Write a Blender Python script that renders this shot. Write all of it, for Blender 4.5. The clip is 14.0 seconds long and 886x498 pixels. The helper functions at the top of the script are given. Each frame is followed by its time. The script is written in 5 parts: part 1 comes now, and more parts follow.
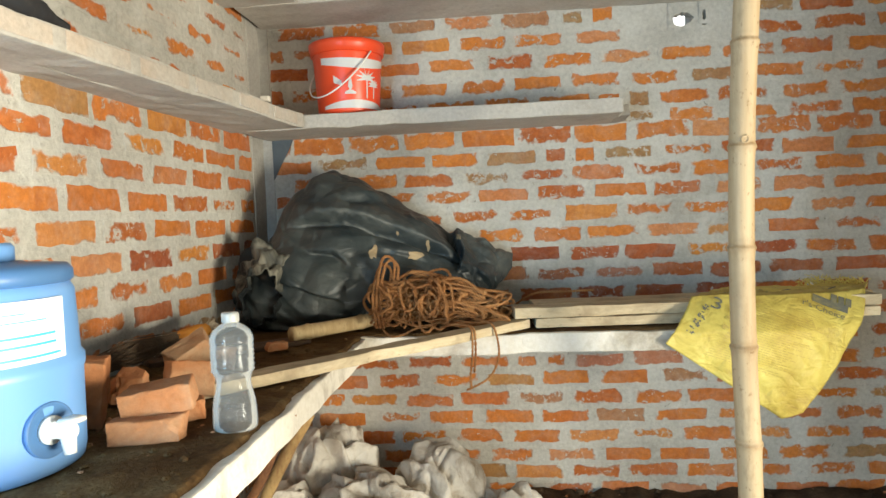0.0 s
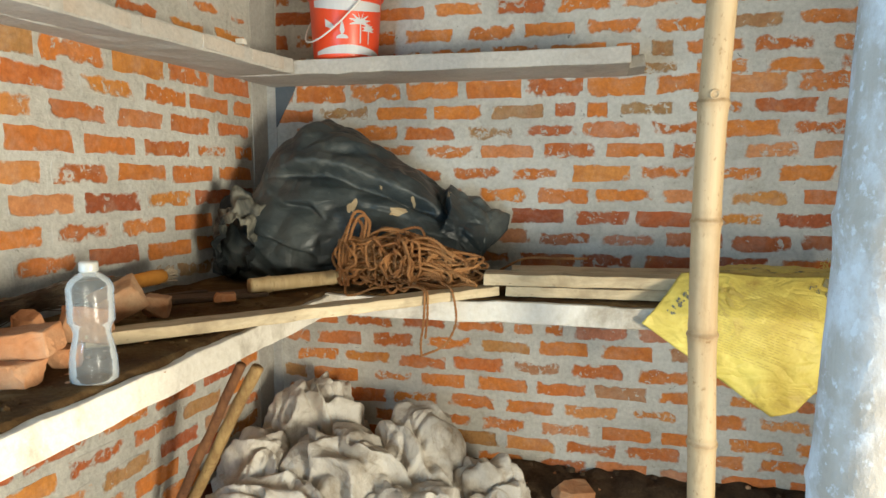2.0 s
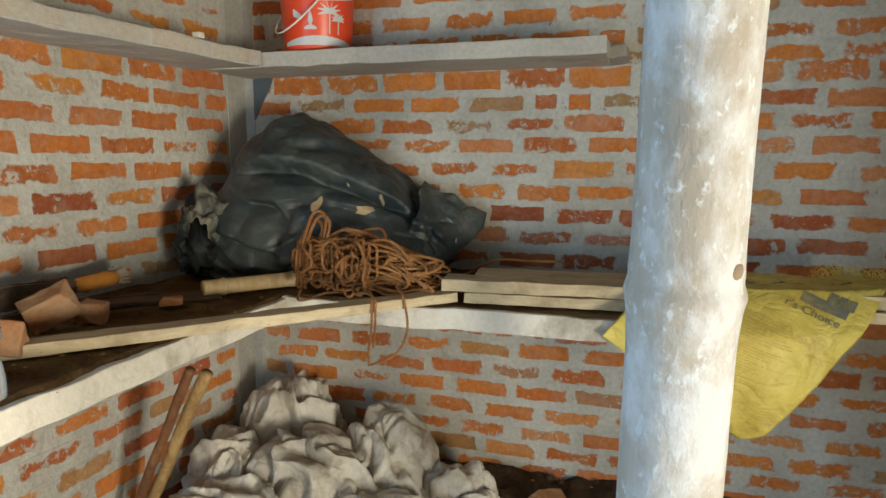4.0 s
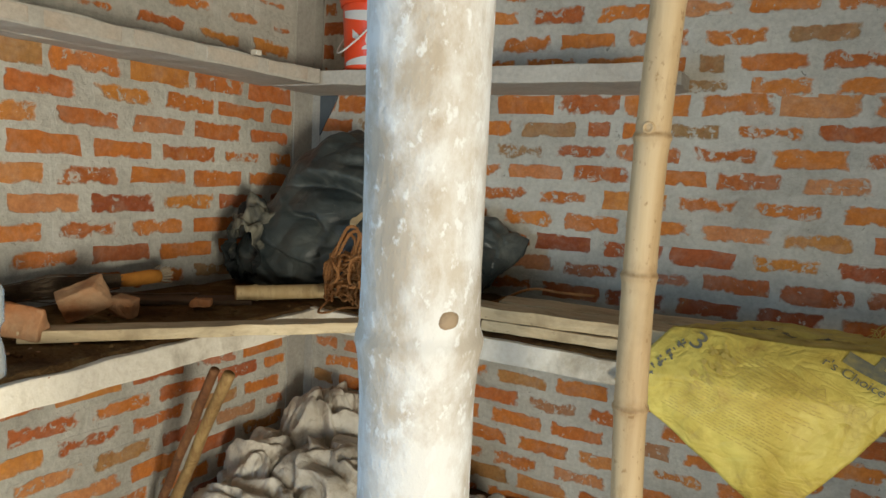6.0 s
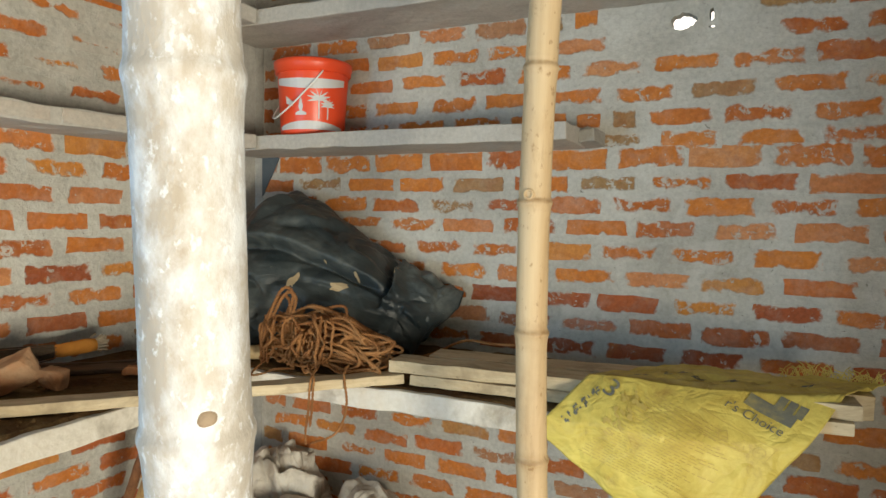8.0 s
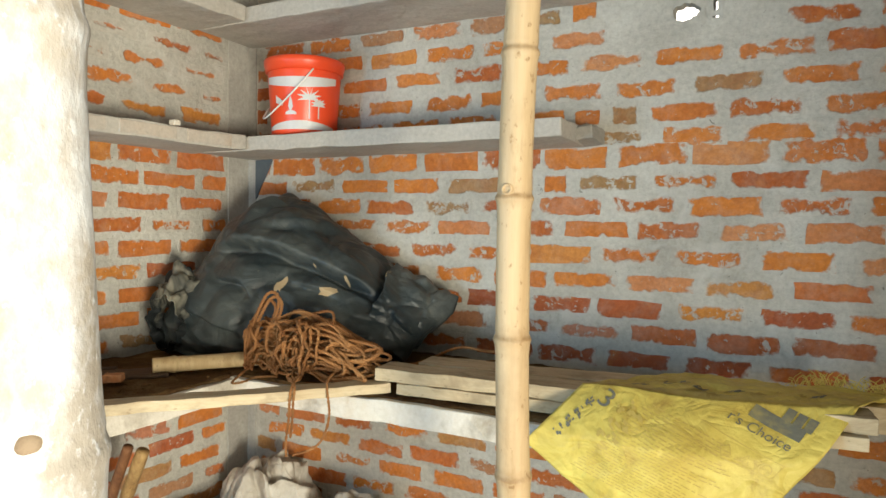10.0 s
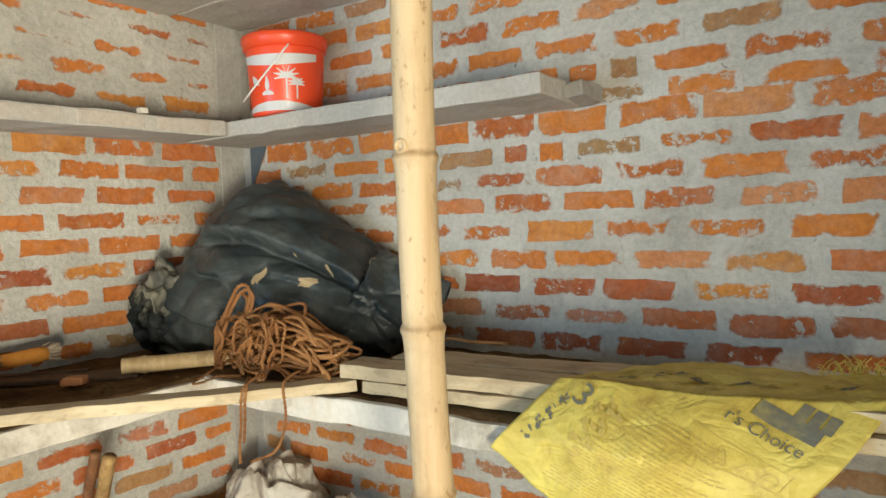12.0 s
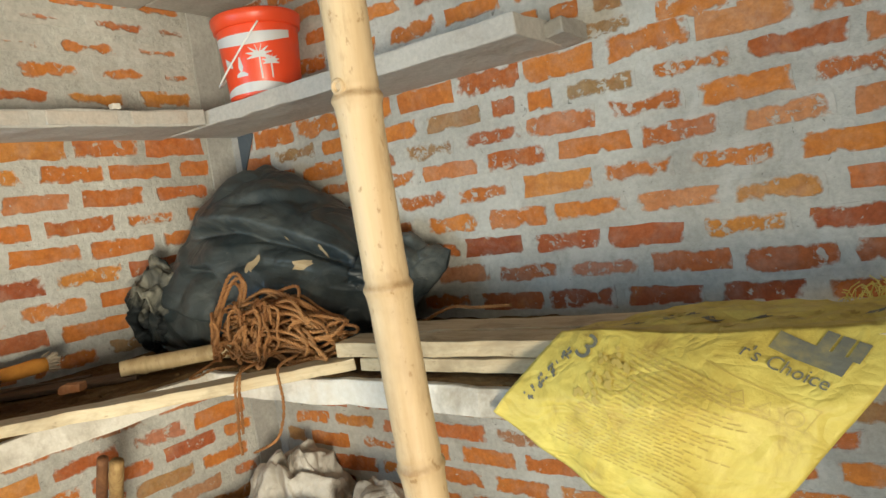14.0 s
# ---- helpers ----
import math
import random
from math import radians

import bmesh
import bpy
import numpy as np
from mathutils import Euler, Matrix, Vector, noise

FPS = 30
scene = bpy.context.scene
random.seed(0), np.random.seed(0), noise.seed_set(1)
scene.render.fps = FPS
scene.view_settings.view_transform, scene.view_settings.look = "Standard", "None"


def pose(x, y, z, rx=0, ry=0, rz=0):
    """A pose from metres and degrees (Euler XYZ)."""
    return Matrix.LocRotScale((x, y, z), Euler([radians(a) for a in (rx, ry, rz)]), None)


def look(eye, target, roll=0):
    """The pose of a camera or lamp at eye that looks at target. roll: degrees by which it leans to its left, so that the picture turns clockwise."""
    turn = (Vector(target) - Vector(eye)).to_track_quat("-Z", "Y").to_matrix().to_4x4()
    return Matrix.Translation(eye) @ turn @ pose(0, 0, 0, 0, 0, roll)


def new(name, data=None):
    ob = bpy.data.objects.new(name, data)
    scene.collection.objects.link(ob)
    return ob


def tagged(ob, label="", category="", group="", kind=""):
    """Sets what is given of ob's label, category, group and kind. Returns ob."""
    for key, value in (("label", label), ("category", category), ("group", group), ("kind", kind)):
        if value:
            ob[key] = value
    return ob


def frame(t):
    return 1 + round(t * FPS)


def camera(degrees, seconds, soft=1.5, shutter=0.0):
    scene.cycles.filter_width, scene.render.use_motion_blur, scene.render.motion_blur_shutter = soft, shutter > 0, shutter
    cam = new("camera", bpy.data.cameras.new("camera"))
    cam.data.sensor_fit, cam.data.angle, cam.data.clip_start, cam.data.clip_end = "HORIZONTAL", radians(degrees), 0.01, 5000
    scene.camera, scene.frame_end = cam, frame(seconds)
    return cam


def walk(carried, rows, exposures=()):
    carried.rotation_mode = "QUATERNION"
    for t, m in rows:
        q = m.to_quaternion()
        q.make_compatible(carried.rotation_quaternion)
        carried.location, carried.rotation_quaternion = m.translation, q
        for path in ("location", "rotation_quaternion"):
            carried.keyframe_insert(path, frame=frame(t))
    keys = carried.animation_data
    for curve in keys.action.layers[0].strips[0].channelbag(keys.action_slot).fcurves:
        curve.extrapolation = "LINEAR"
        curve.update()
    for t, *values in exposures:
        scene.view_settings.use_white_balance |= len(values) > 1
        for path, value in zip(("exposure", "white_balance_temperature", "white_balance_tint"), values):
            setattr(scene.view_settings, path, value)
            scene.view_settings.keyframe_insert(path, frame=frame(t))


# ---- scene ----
cam = camera(67.3, 14.0)
PATH = [
    (0, (0.179, 0.005, 1.371), (0.007, 1.995, 1.282), -2.3),
    (0.5, (0.27, 0.068, 1.364), (0.085, 2.055, 1.222), -3.2),
    (1, (0.35, 0.128, 1.356), (0.121, 2.108, 1.192), -1.5),
    (1.5, (0.433, 0.162, 1.346), (0.108, 2.125, 1.148), 0.8),
    (2, (0.563, 0.197, 1.367), (0.103, 2.131, 1.149), 0.1),
    (2.5, (0.644, 0.242, 1.394), (0.245, 2.186, 1.146), -1.6),
    (5, (0.862, 0.427, 1.429), (0.139, 2.27, 1.148), 2.3),
    (5.5, (0.921, 0.458, 1.429), (0.15, 2.284, 1.165), 3.3),
    (6, (1.013, 0.485, 1.438), (0.116, 2.258, 1.212), 3.2),
    (6.5, (1.087, 0.499, 1.454), (0.154, 2.261, 1.296), 4.6),
    (7, (1.131, 0.503, 1.47), (0.215, 2.278, 1.364), 3.6),
    (7.5, (1.173, 0.495, 1.49), (0.296, 2.291, 1.414), 2.2),
    (8, (1.178, 0.497, 1.492), (0.329, 2.306, 1.396), 1.0),
    (10.5, (1.24, 0.693, 1.464), (0.305, 2.459, 1.402), 0.6),
    (11, (1.297, 0.797, 1.453), (0.227, 2.486, 1.39), 0.6),
    (11.5, (1.339, 0.893, 1.455), (0.232, 2.557, 1.373), -1.3),
    (12, (1.356, 0.937, 1.438), (0.263, 2.609, 1.335), -2.0),
    (12.5, (1.365, 0.977, 1.42), (0.245, 2.63, 1.294), -3.4),
    (13, (1.374, 1.017, 1.406), (0.235, 2.656, 1.275), -6.1),
    (13.5, (1.371, 1.045, 1.39), (0.243, 2.69, 1.25), -6.8),
    (14, (1.377, 1.061, 1.376), (0.216, 2.682, 1.229), -8.2),
]
walk(cam, [(t, look(eye, target, roll)) for t, eye, target, roll in PATH],
     [(0, 0.98), (1.0, 0.95), (2.5, 0.80), (5, 0.16), (6, 0.2), (7.5, 0.45), (10.5, 0.96), (14, 0.88)])

# ---- world and light ----
FLOOR, SLAB, BACK = 0.12, 0.99, 2.80
world = bpy.data.worlds.new("sky")
scene.world = world
world.use_nodes = True
wt = world.node_tree
sky = wt.nodes.new("ShaderNodeTexSky")
sky.sky_type, sky.sun_disc, sky.sun_elevation, sky.sun_rotation = "NISHITA", False, radians(27), radians(0)
wt.links.new(sky.outputs[0], wt.nodes["Background"].inputs[0])
wt.nodes["Background"].inputs[1].default_value = 0.09


def area_light(name, m, w, h, power, colour):
    lamp = bpy.data.lights.new(name, "AREA")
    lamp.shape, lamp.size, lamp.size_y, lamp.energy, lamp.color = "RECTANGLE", w, h, power, colour
    ob = new(name, lamp)
    ob.matrix_world = m
    return tagged(ob, "area lamp for daylight and added fill light", "light", kind="structure")


# daylight in the doorway behind the walker, and in the west window of the wall beside it
area_light("door_daylight", look((0.9, -1.55, 0.42), (0.5, 1.0, 0.95)), 1.5, 0.55, 13, (1.0, 0.94, 0.76))
# fill lamp added on the east side to brighten the west wall
area_light("east_window_daylight", look((3.04, -0.5, 0.70), (0.0, -1.9, 1.0)), 1.5, 0.9, 235, (1.0, 0.94, 0.76))
area_light("west_window_daylight", look((-0.98, -0.55, 1.25), (0.35, 0.85, 1.2)), 0.7, 0.9, 36, (0.35, 0.68, 1.0))


# ---- materials ----
def material(name, rough=0.8, metal=0.0, spec=0.4):
    m = bpy.data.materials.new(name)
    m.use_nodes = True
    b = m.node_tree.nodes["Principled BSDF"]
    b.inputs["Roughness"].default_value, b.inputs["Metallic"].default_value = rough, metal
    b.inputs["Specular IOR Level"].default_value = spec
    return m, m.node_tree, b


def node(tree, kind, **values):
    n = tree.nodes.new(kind)
    for k, v in values.items():
        if isinstance(k, str) and k in n.inputs:
            n.inputs[k].default_value = v
    return n


def coords(tree, scale=(1, 1, 1), which="Object"):
    tc = tree.nodes.new("ShaderNodeTexCoord")
    mp = tree.nodes.new("ShaderNodeMapping")
    mp.inputs["Scale"].default_value = scale
    tree.links.new(tc.outputs[which], mp.inputs[0])
    return mp.outputs[0]


def world_coords(tree, scale=(1, 1, 1)):
    geo = tree.nodes.new("ShaderNodeNewGeometry")
    mp = tree.nodes.new("ShaderNodeMapping")
    mp.inputs["Scale"].default_value = scale
    tree.links.new(geo.outputs["Position"], mp.inputs[0])
    return mp.outputs[0]


def noise_tex(tree, vec, scale, detail=5.0, rough=0.6, distort=0.0):
    n = tree.nodes.new("ShaderNodeTexNoise")
    n.inputs["Scale"].default_value, n.inputs["Detail"].default_value = scale, detail
    n.inputs["Roughness"].default_value, n.inputs["Distortion"].default_value = rough, distort
    tree.links.new(vec, n.inputs["Vector"])
    return n.outputs["Fac"]


def noise_colour(tree, vec, scale):
    n = tree.nodes.new("ShaderNodeTexNoise")
    n.inputs["Scale"].default_value = scale
    tree.links.new(vec, n.inputs["Vector"])
    return n.outputs["Color"]


def ramp(tree, fac, stops, smooth=False):
    r = tree.nodes.new("ShaderNodeValToRGB")
    el = r.color_ramp.elements
    while len(el) < len(stops):
        el.new(0.5)
    for e, (p, c) in zip(el, stops):
        e.position, e.color = p, (*c, 1) if len(c) == 3 else c
    if smooth:
        r.color_ramp.interpolation = "EASE"
    tree.links.new(fac, r.inputs[0])
    return r.outputs[0]


def grey(v):
    return (v, v, v)


def mixed(tree, fac, a, b, mode="MIX"):
    n = tree.nodes.new("ShaderNodeMix")
    n.data_type, n.blend_type = "RGBA", mode
    for sock, v in ((n.inputs[0], fac), (n.inputs[6], a), (n.inputs[7], b)):
        if isinstance(v, (int, float)):
            sock.default_value = v
        elif isinstance(v, tuple):
            sock.default_value = (*v, 1) if len(v) == 3 else v
        else:
            tree.links.new(v, sock)
    return n.outputs[2]


def maths(tree, op, a, b=0.0, clamp=False):
    n = tree.nodes.new("ShaderNodeMath")
    n.operation, n.use_clamp = op, clamp
    for sock, v in zip(n.inputs, (a, b)):
        if isinstance(v, (int, float)):
            sock.default_value = v
        else:
            tree.links.new(v, sock)
    return n.outputs[0]


def bump(tree, b, height, strength, dist=0.01, before=None):
    n = tree.nodes.new("ShaderNodeBump")
    n.inputs["Strength"].default_value, n.inputs["Distance"].default_value = strength, dist
    tree.links.new(height, n.inputs["Height"])
    if before is not None:
        tree.links.new(before, n.inputs["Normal"])
    tree.links.new(n.outputs[0], b.inputs["Normal"])
    return n.outputs[0]


def mortar_colour(tree):
    """Grey cement mortar, brushed flush, with paler and browner patches."""
    p = world_coords(tree)
    big = noise_tex(tree, p, 3.0, 4)
    fine = noise_tex(tree, p, 60.0, 6, 0.7)
    c = ramp(tree, big, [(0.3, (0.36, 0.345, 0.305)), (0.52, (0.475, 0.46, 0.415)), (0.72, (0.56, 0.55, 0.505))])
    c = mixed(tree, 0.45, c, ramp(tree, fine, [(0.3, grey(0.30)), (0.7, grey(0.66))]), "OVERLAY")
    # small pits and cracks left by the trowel, their inner shade painted as dark spots
    pit = noise_tex(tree, p, 42.0, 3, 0.6, 1.2)
    c = mixed(tree, ramp(tree, pit, [(0.26, grey(0.75)), (0.31, grey(0.0))]), c, (0.13, 0.12, 0.105))
    pale = noise_tex(tree, p, 8.0, 4, 0.6, 0.8)
    c = mixed(tree, ramp(tree, pale, [(0.55, grey(0.0)), (0.72, grey(0.4))]), c, (0.60, 0.59, 0.56))
    return c, fine


def mortar_material():
    m, t, b = material("cement_mortar", 0.92, spec=0.25)
    c, fine = mortar_colour(t)
    t.links.new(c, b.inputs["Base Color"])
    p = world_coords(t)
    h = maths(t, "ADD", noise_tex(t, p, 18.0, 5), maths(t, "MULTIPLY", fine, 0.35))
    bump(t, b, h, 0.85, 0.014)
    return m


def brick_material(name, more, spotted=0.0, deep=False):
    """Fired clay, each brick of its own tone, with cement drawn over its edges and in spots over its face."""
    m, t, b = material(name, 0.88, spec=0.25)
    info = t.nodes.new("ShaderNodeObjectInfo")
    rnd = info.outputs["Random"]
    own = maths(t, "FRACT", maths(t, "MULTIPLY", rnd, 37.7))
    p = world_coords(t)
    # redder clay, darkened further to carry the shade on the low courses
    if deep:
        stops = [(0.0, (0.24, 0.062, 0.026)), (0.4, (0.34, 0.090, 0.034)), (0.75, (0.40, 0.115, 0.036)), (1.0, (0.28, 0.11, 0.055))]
    else:
        stops = [(0.0, (0.36, 0.095, 0.028)), (0.22, (0.47, 0.150, 0.034)), (0.5, (0.55, 0.190, 0.038)), (0.68, (0.45, 0.130, 0.036)),
                 (0.80, (0.52, 0.225, 0.095)), (0.90, (0.54, 0.215, 0.045)), (0.95, (0.31, 0.19, 0.085)), (1.0, (0.43, 0.17, 0.10))]
    tone = ramp(t, rnd, stops)
    grain = noise_tex(t, p, 60.0, 6, 0.7)
    blot = noise_tex(t, p, 11.0, 5, 0.6, 0.6)
    c = mixed(t, 0.55, tone, ramp(t, grain, [(0.3, grey(0.28)), (0.7, grey(0.7))]), "OVERLAY")
    c = mixed(t, ramp(t, blot, [(0.5, grey(0.0)), (0.72, grey(0.5))]), c, (0.27, 0.075, 0.03))
    c = mixed(t, ramp(t, noise_tex(t, p, 17.0, 4, 0.6, 0.3), [(0.55, grey(0.0)), (0.75, grey(0.4))]), c, (0.58, 0.26, 0.08))
    tc = t.nodes.new("ShaderNodeTexCoord")
    sep = t.nodes.new("ShaderNodeSeparateXYZ")
    t.links.new(tc.outputs["Object"], sep.inputs[0])
    ex = maths(t, "SUBTRACT", 0.1075, maths(t, "ABSOLUTE", sep.outputs[0]))
    ez = maths(t, "SUBTRACT", 0.0335, maths(t, "ABSOLUTE", sep.outputs[2]))
    edge = t.nodes.new("ShaderNodeMath")
    edge.operation = "SMOOTH_MIN"
    t.links.new(maths(t, "MULTIPLY", ex, 0.7), edge.inputs[0])
    t.links.new(ez, edge.inputs[1])
    edge.inputs[2].default_value = 0.014
    wob = maths(t, "MULTIPLY", maths(t, "SUBTRACT", noise_tex(t, p, 15.0, 3, 0.5, 0.2), 0.5), 0.064)
    rag = maths(t, "MULTIPLY", maths(t, "SUBTRACT", noise_tex(t, p, 58.0, 4, 0.6), 0.5), 0.022)
    cover = maths(t, "ADD", maths(t, "MULTIPLY", maths(t, "SUBTRACT", own, 0.5), 0.011), more)
    lim = maths(t, "ADD", maths(t, "ADD", wob, rag), cover)
    smear = maths(t, "MULTIPLY", maths(t, "SUBTRACT", lim, maths(t, "SUBTRACT", edge.outputs[0], 0.002)), 130.0, True)
    spot = maths(t, "ADD", noise_tex(t, p, 34.0, 5, 0.68, 0.5), maths(t, "MULTIPLY", maths(t, "SUBTRACT", own, 0.8), 0.16))
    spot = ramp(t, maths(t, "ADD", spot, spotted), [(0.575, grey(0.0)), (0.625, grey(0.85))])
    veil = ramp(t, noise_tex(t, p, 13.0, 5, 0.7, 0.4), [(0.46, grey(0.0)), (0.76, grey(0.24))])
    mc, fine = mortar_colour(t)
    c = mixed(t, maths(t, "MAXIMUM", maths(t, "MULTIPLY", smear, 0.97), maths(t, "MAXIMUM", spot, veil)), c, mc)
    t.links.new(c, b.inputs["Base Color"])
    h = maths(t, "ADD", maths(t, "MULTIPLY", grain, 0.4), maths(t, "MULTIPLY", maths(t, "MAXIMUM", smear, maths(t, "MULTIPLY", spot, 0.5)), 0.75))
    bump(t, b, h, 0.75, 0.006)
    return m


def concrete_material(name, base, stain, stain_lo=0.5, stain_hi=0.75):
    m, t, b = material(name, 0.9, spec=0.25)
    p = world_coords(t)
    big = noise_tex(t, p, 5.0, 5, 0.62, 0.4)
    fine = noise_tex(t, p, 70.0, 6, 0.7)
    pits = noise_tex(t, p, 28.0, 3, 0.5)
    c = mixed(t, ramp(t, big, [(stain_lo, grey(0)), (stain_hi, grey(1))]), base, stain)
    c = mixed(t, 0.4, c, ramp(t, fine, [(0.3, grey(0.33)), (0.7, grey(0.64))]), "OVERLAY")
    t.links.new(c, b.inputs["Base Color"])
    bump(t, b, maths(t, "ADD", maths(t, "MULTIPLY", fine, 0.4), pits), 0.5, 0.01)
    return m


def wood_material(name, light, dark, along=(1, 0, 0), rough=0.7):
    m, t, b = material(name, rough, spec=0.3)
    s = [3.0 if a else 42.0 for a in along]
    p = coords(t, s)
    g = noise_tex(t, p, 1.0, 6, 0.65, 0.8)
    big = noise_tex(t, coords(t, (4, 4, 4)), 1.0, 4)
    c = ramp(t, g, [(0.3, dark), (0.62, light)])
    c = mixed(t, ramp(t, big, [(0.4, grey(0)), (0.8, grey(0.55))]), c, dark)
    # dirt rubbed into the surface, and small dents
    soil = noise_tex(t, coords(t, (7, 14, 14)), 1.0, 6, 0.7, 0.5)
    spots = noise_tex(t, coords(t, (40, 70, 70)), 1.0, 3, 0.5)
    k = maths(t, "ADD", ramp(t, soil, [(0.47, grey(0)), (0.72, grey(0.75))]), ramp(t, spots, [(0.66, grey(0)), (0.72, grey(0.6))]), True)
    c = mixed(t, k, c, tuple(0.55 * v for v in dark))
    t.links.new(c, b.inputs["Base Color"])
    bump(t, b, maths(t, "ADD", g, maths(t, "MULTIPLY", soil, 0.8)), 0.4, 0.004)
    return m


def bamboo_material(name, light, dark, splash=None, node_gap=0.0):
    m, t, b = material(name, 0.55, spec=0.3)
    p = coords(t, (30, 30, 2.2))
    g = noise_tex(t, p, 1.0, 5, 0.6)
    blot = noise_tex(t, coords(t, (9, 9, 5)), 1.0, 5, 0.65)
    c = ramp(t, g, [(0.32, dark), (0.58, light)])
    c = mixed(t, ramp(t, blot, [(0.52, grey(0)), (0.78, grey(0.7))]), c, tuple(0.72 * k for k in dark))
    if splash:
        s = noise_tex(t, coords(t, (22, 22, 14)), 1.0, 6, 0.66, 0.1)
        spots = noise_tex(t, coords(t, (120, 120, 80)), 1.0, 4, 0.6)
        k = maths(t, "ADD", ramp(t, s, [(0.45, grey(0)), (0.62, grey(0.9))]), ramp(t, spots, [(0.58, grey(0)), (0.68, grey(0.9))]), True)
        c = mixed(t, k, c, splash)
        bump(t, b, maths(t, "ADD", s, maths(t, "MULTIPLY", spots, 0.5)), 0.5, 0.006)
        b.inputs["Roughness"].default_value = 0.75
    else:
        specks = noise_tex(t, coords(t, (70, 70, 45)), 1.0, 4, 0.6)
        marks = noise_tex(t, coords(t, (26, 26, 8)), 1.0, 5, 0.7)
        k = maths(t, "ADD", ramp(t, specks, [(0.62, grey(0)), (0.70, grey(0.8))]), ramp(t, marks, [(0.56, grey(0)), (0.76, grey(0.7))]), True)
        c = mixed(t, k, c, (0.27, 0.165, 0.075))
        if node_gap:
            # brown scars and a dark line at each joint of the cane
            sep = t.nodes.new("ShaderNodeSeparateXYZ")
            t.links.new(coords(t), sep.inputs[0])
            wob = maths(t, "MULTIPLY", maths(t, "SUBTRACT", noise_tex(t, coords(t, (40, 40, 40)), 1.0, 3), 0.5), 0.016)
            z = maths(t, "FRACT", maths(t, "ADD", maths(t, "DIVIDE", maths(t, "ADD", sep.outputs[2], wob), node_gap), 0.5))
            d = maths(t, "MULTIPLY", maths(t, "ABSOLUTE", maths(t, "SUBTRACT", z, 0.5)), node_gap)
            ring = ramp(t, maths(t, "MULTIPLY", d, 20.0), [(0.03, grey(0.75)), (0.10, grey(0.25)), (0.45, grey(0.0))])
            ring = maths(t, "MULTIPLY", ring, ramp(t, marks, [(0.35, grey(0.3)), (0.6, grey(1.0))]))
            c = mixed(t, ring, c, (0.24, 0.14, 0.06))
        bump(t, b, maths(t, "ADD", g, marks), 0.3, 0.003)
    t.links.new(c, b.inputs["Base Color"])
    return m


def plastic(name, colour, rough=0.4, dirt=(0.2, 0.15, 0.1), much=0.3):
    m, t, b = material(name, rough, spec=0.45)
    d = noise_tex(t, coords(t, (9, 9, 9)), 1.0, 6, 0.7)
    c = mixed(t, ramp(t, d, [(0.5, grey(0)), (0.8, grey(much))]), colour, dirt)
    t.links.new(c, b.inputs["Base Color"])
    bump(t, b, noise_tex(t, coords(t, (40, 40, 40)), 1.0, 3), 0.08, 0.004)
    return m


def tarp_material():
    m, t, b = material("black_polythene", 0.5, spec=0.45)
    p = world_coords(t)
    dust = noise_tex(t, p, 5.0, 6, 0.66, 0.6)
    c = ramp(t, dust, [(0.34, (0.016, 0.025, 0.030)), (0.54, (0.046, 0.056, 0.057)), (0.74, (0.115, 0.124, 0.115))])
    fleck = noise_tex(t, p, 90.0, 3, 0.6)
    c = mixed(t, ramp(t, fleck, [(0.68, grey(0)), (0.74, grey(0.35))]), c, (0.22, 0.21, 0.17))
    t.links.new(c, b.inputs["Base Color"])
    t.links.new(ramp(t, dust, [(0.4, grey(0.38)), (0.75, grey(0.62))]), b.inputs["Roughness"])
    soft = noise_tex(t, world_coords(t, (5, 9, 12)), 1.6, 3, 0.5, 1.2)
    crease = t.nodes.new("ShaderNodeTexVoronoi")
    crease.feature = "DISTANCE_TO_EDGE"
    crease.inputs["Scale"].default_value = 10.0
    t.links.new(mixed(t, 0.12, p, noise_colour(t, p, 6.0)), crease.inputs["Vector"])
    line = maths(t, "MINIMUM", maths(t, "MULTIPLY", crease.outputs["Distance"], 5.0), 1.0)
    bump(t, b, maths(t, "ADD", maths(t, "MULTIPLY", soft, 0.35), maths(t, "MULTIPLY", line, 0.18)), 0.65, 0.02)
    return m


def cloth_material(name, a, c2, lo=0.35, hi=0.62, rough=0.95, grain=22.0, depth=0.3):
    m, t, b = material(name, rough, spec=0.15)
    p = world_coords(t)
    big = noise_tex(t, p, 6.0, 5, 0.6, 0.5)
    c = ramp(t, big, [(lo, c2), (hi, a)])
    t.links.new(c, b.inputs["Base Color"])
    h = noise_tex(t, world_coords(t, (1, 1, 1)), grain, 5, 0.55, 0.8)
    bump(t, b, h, depth, 0.010)
    return m


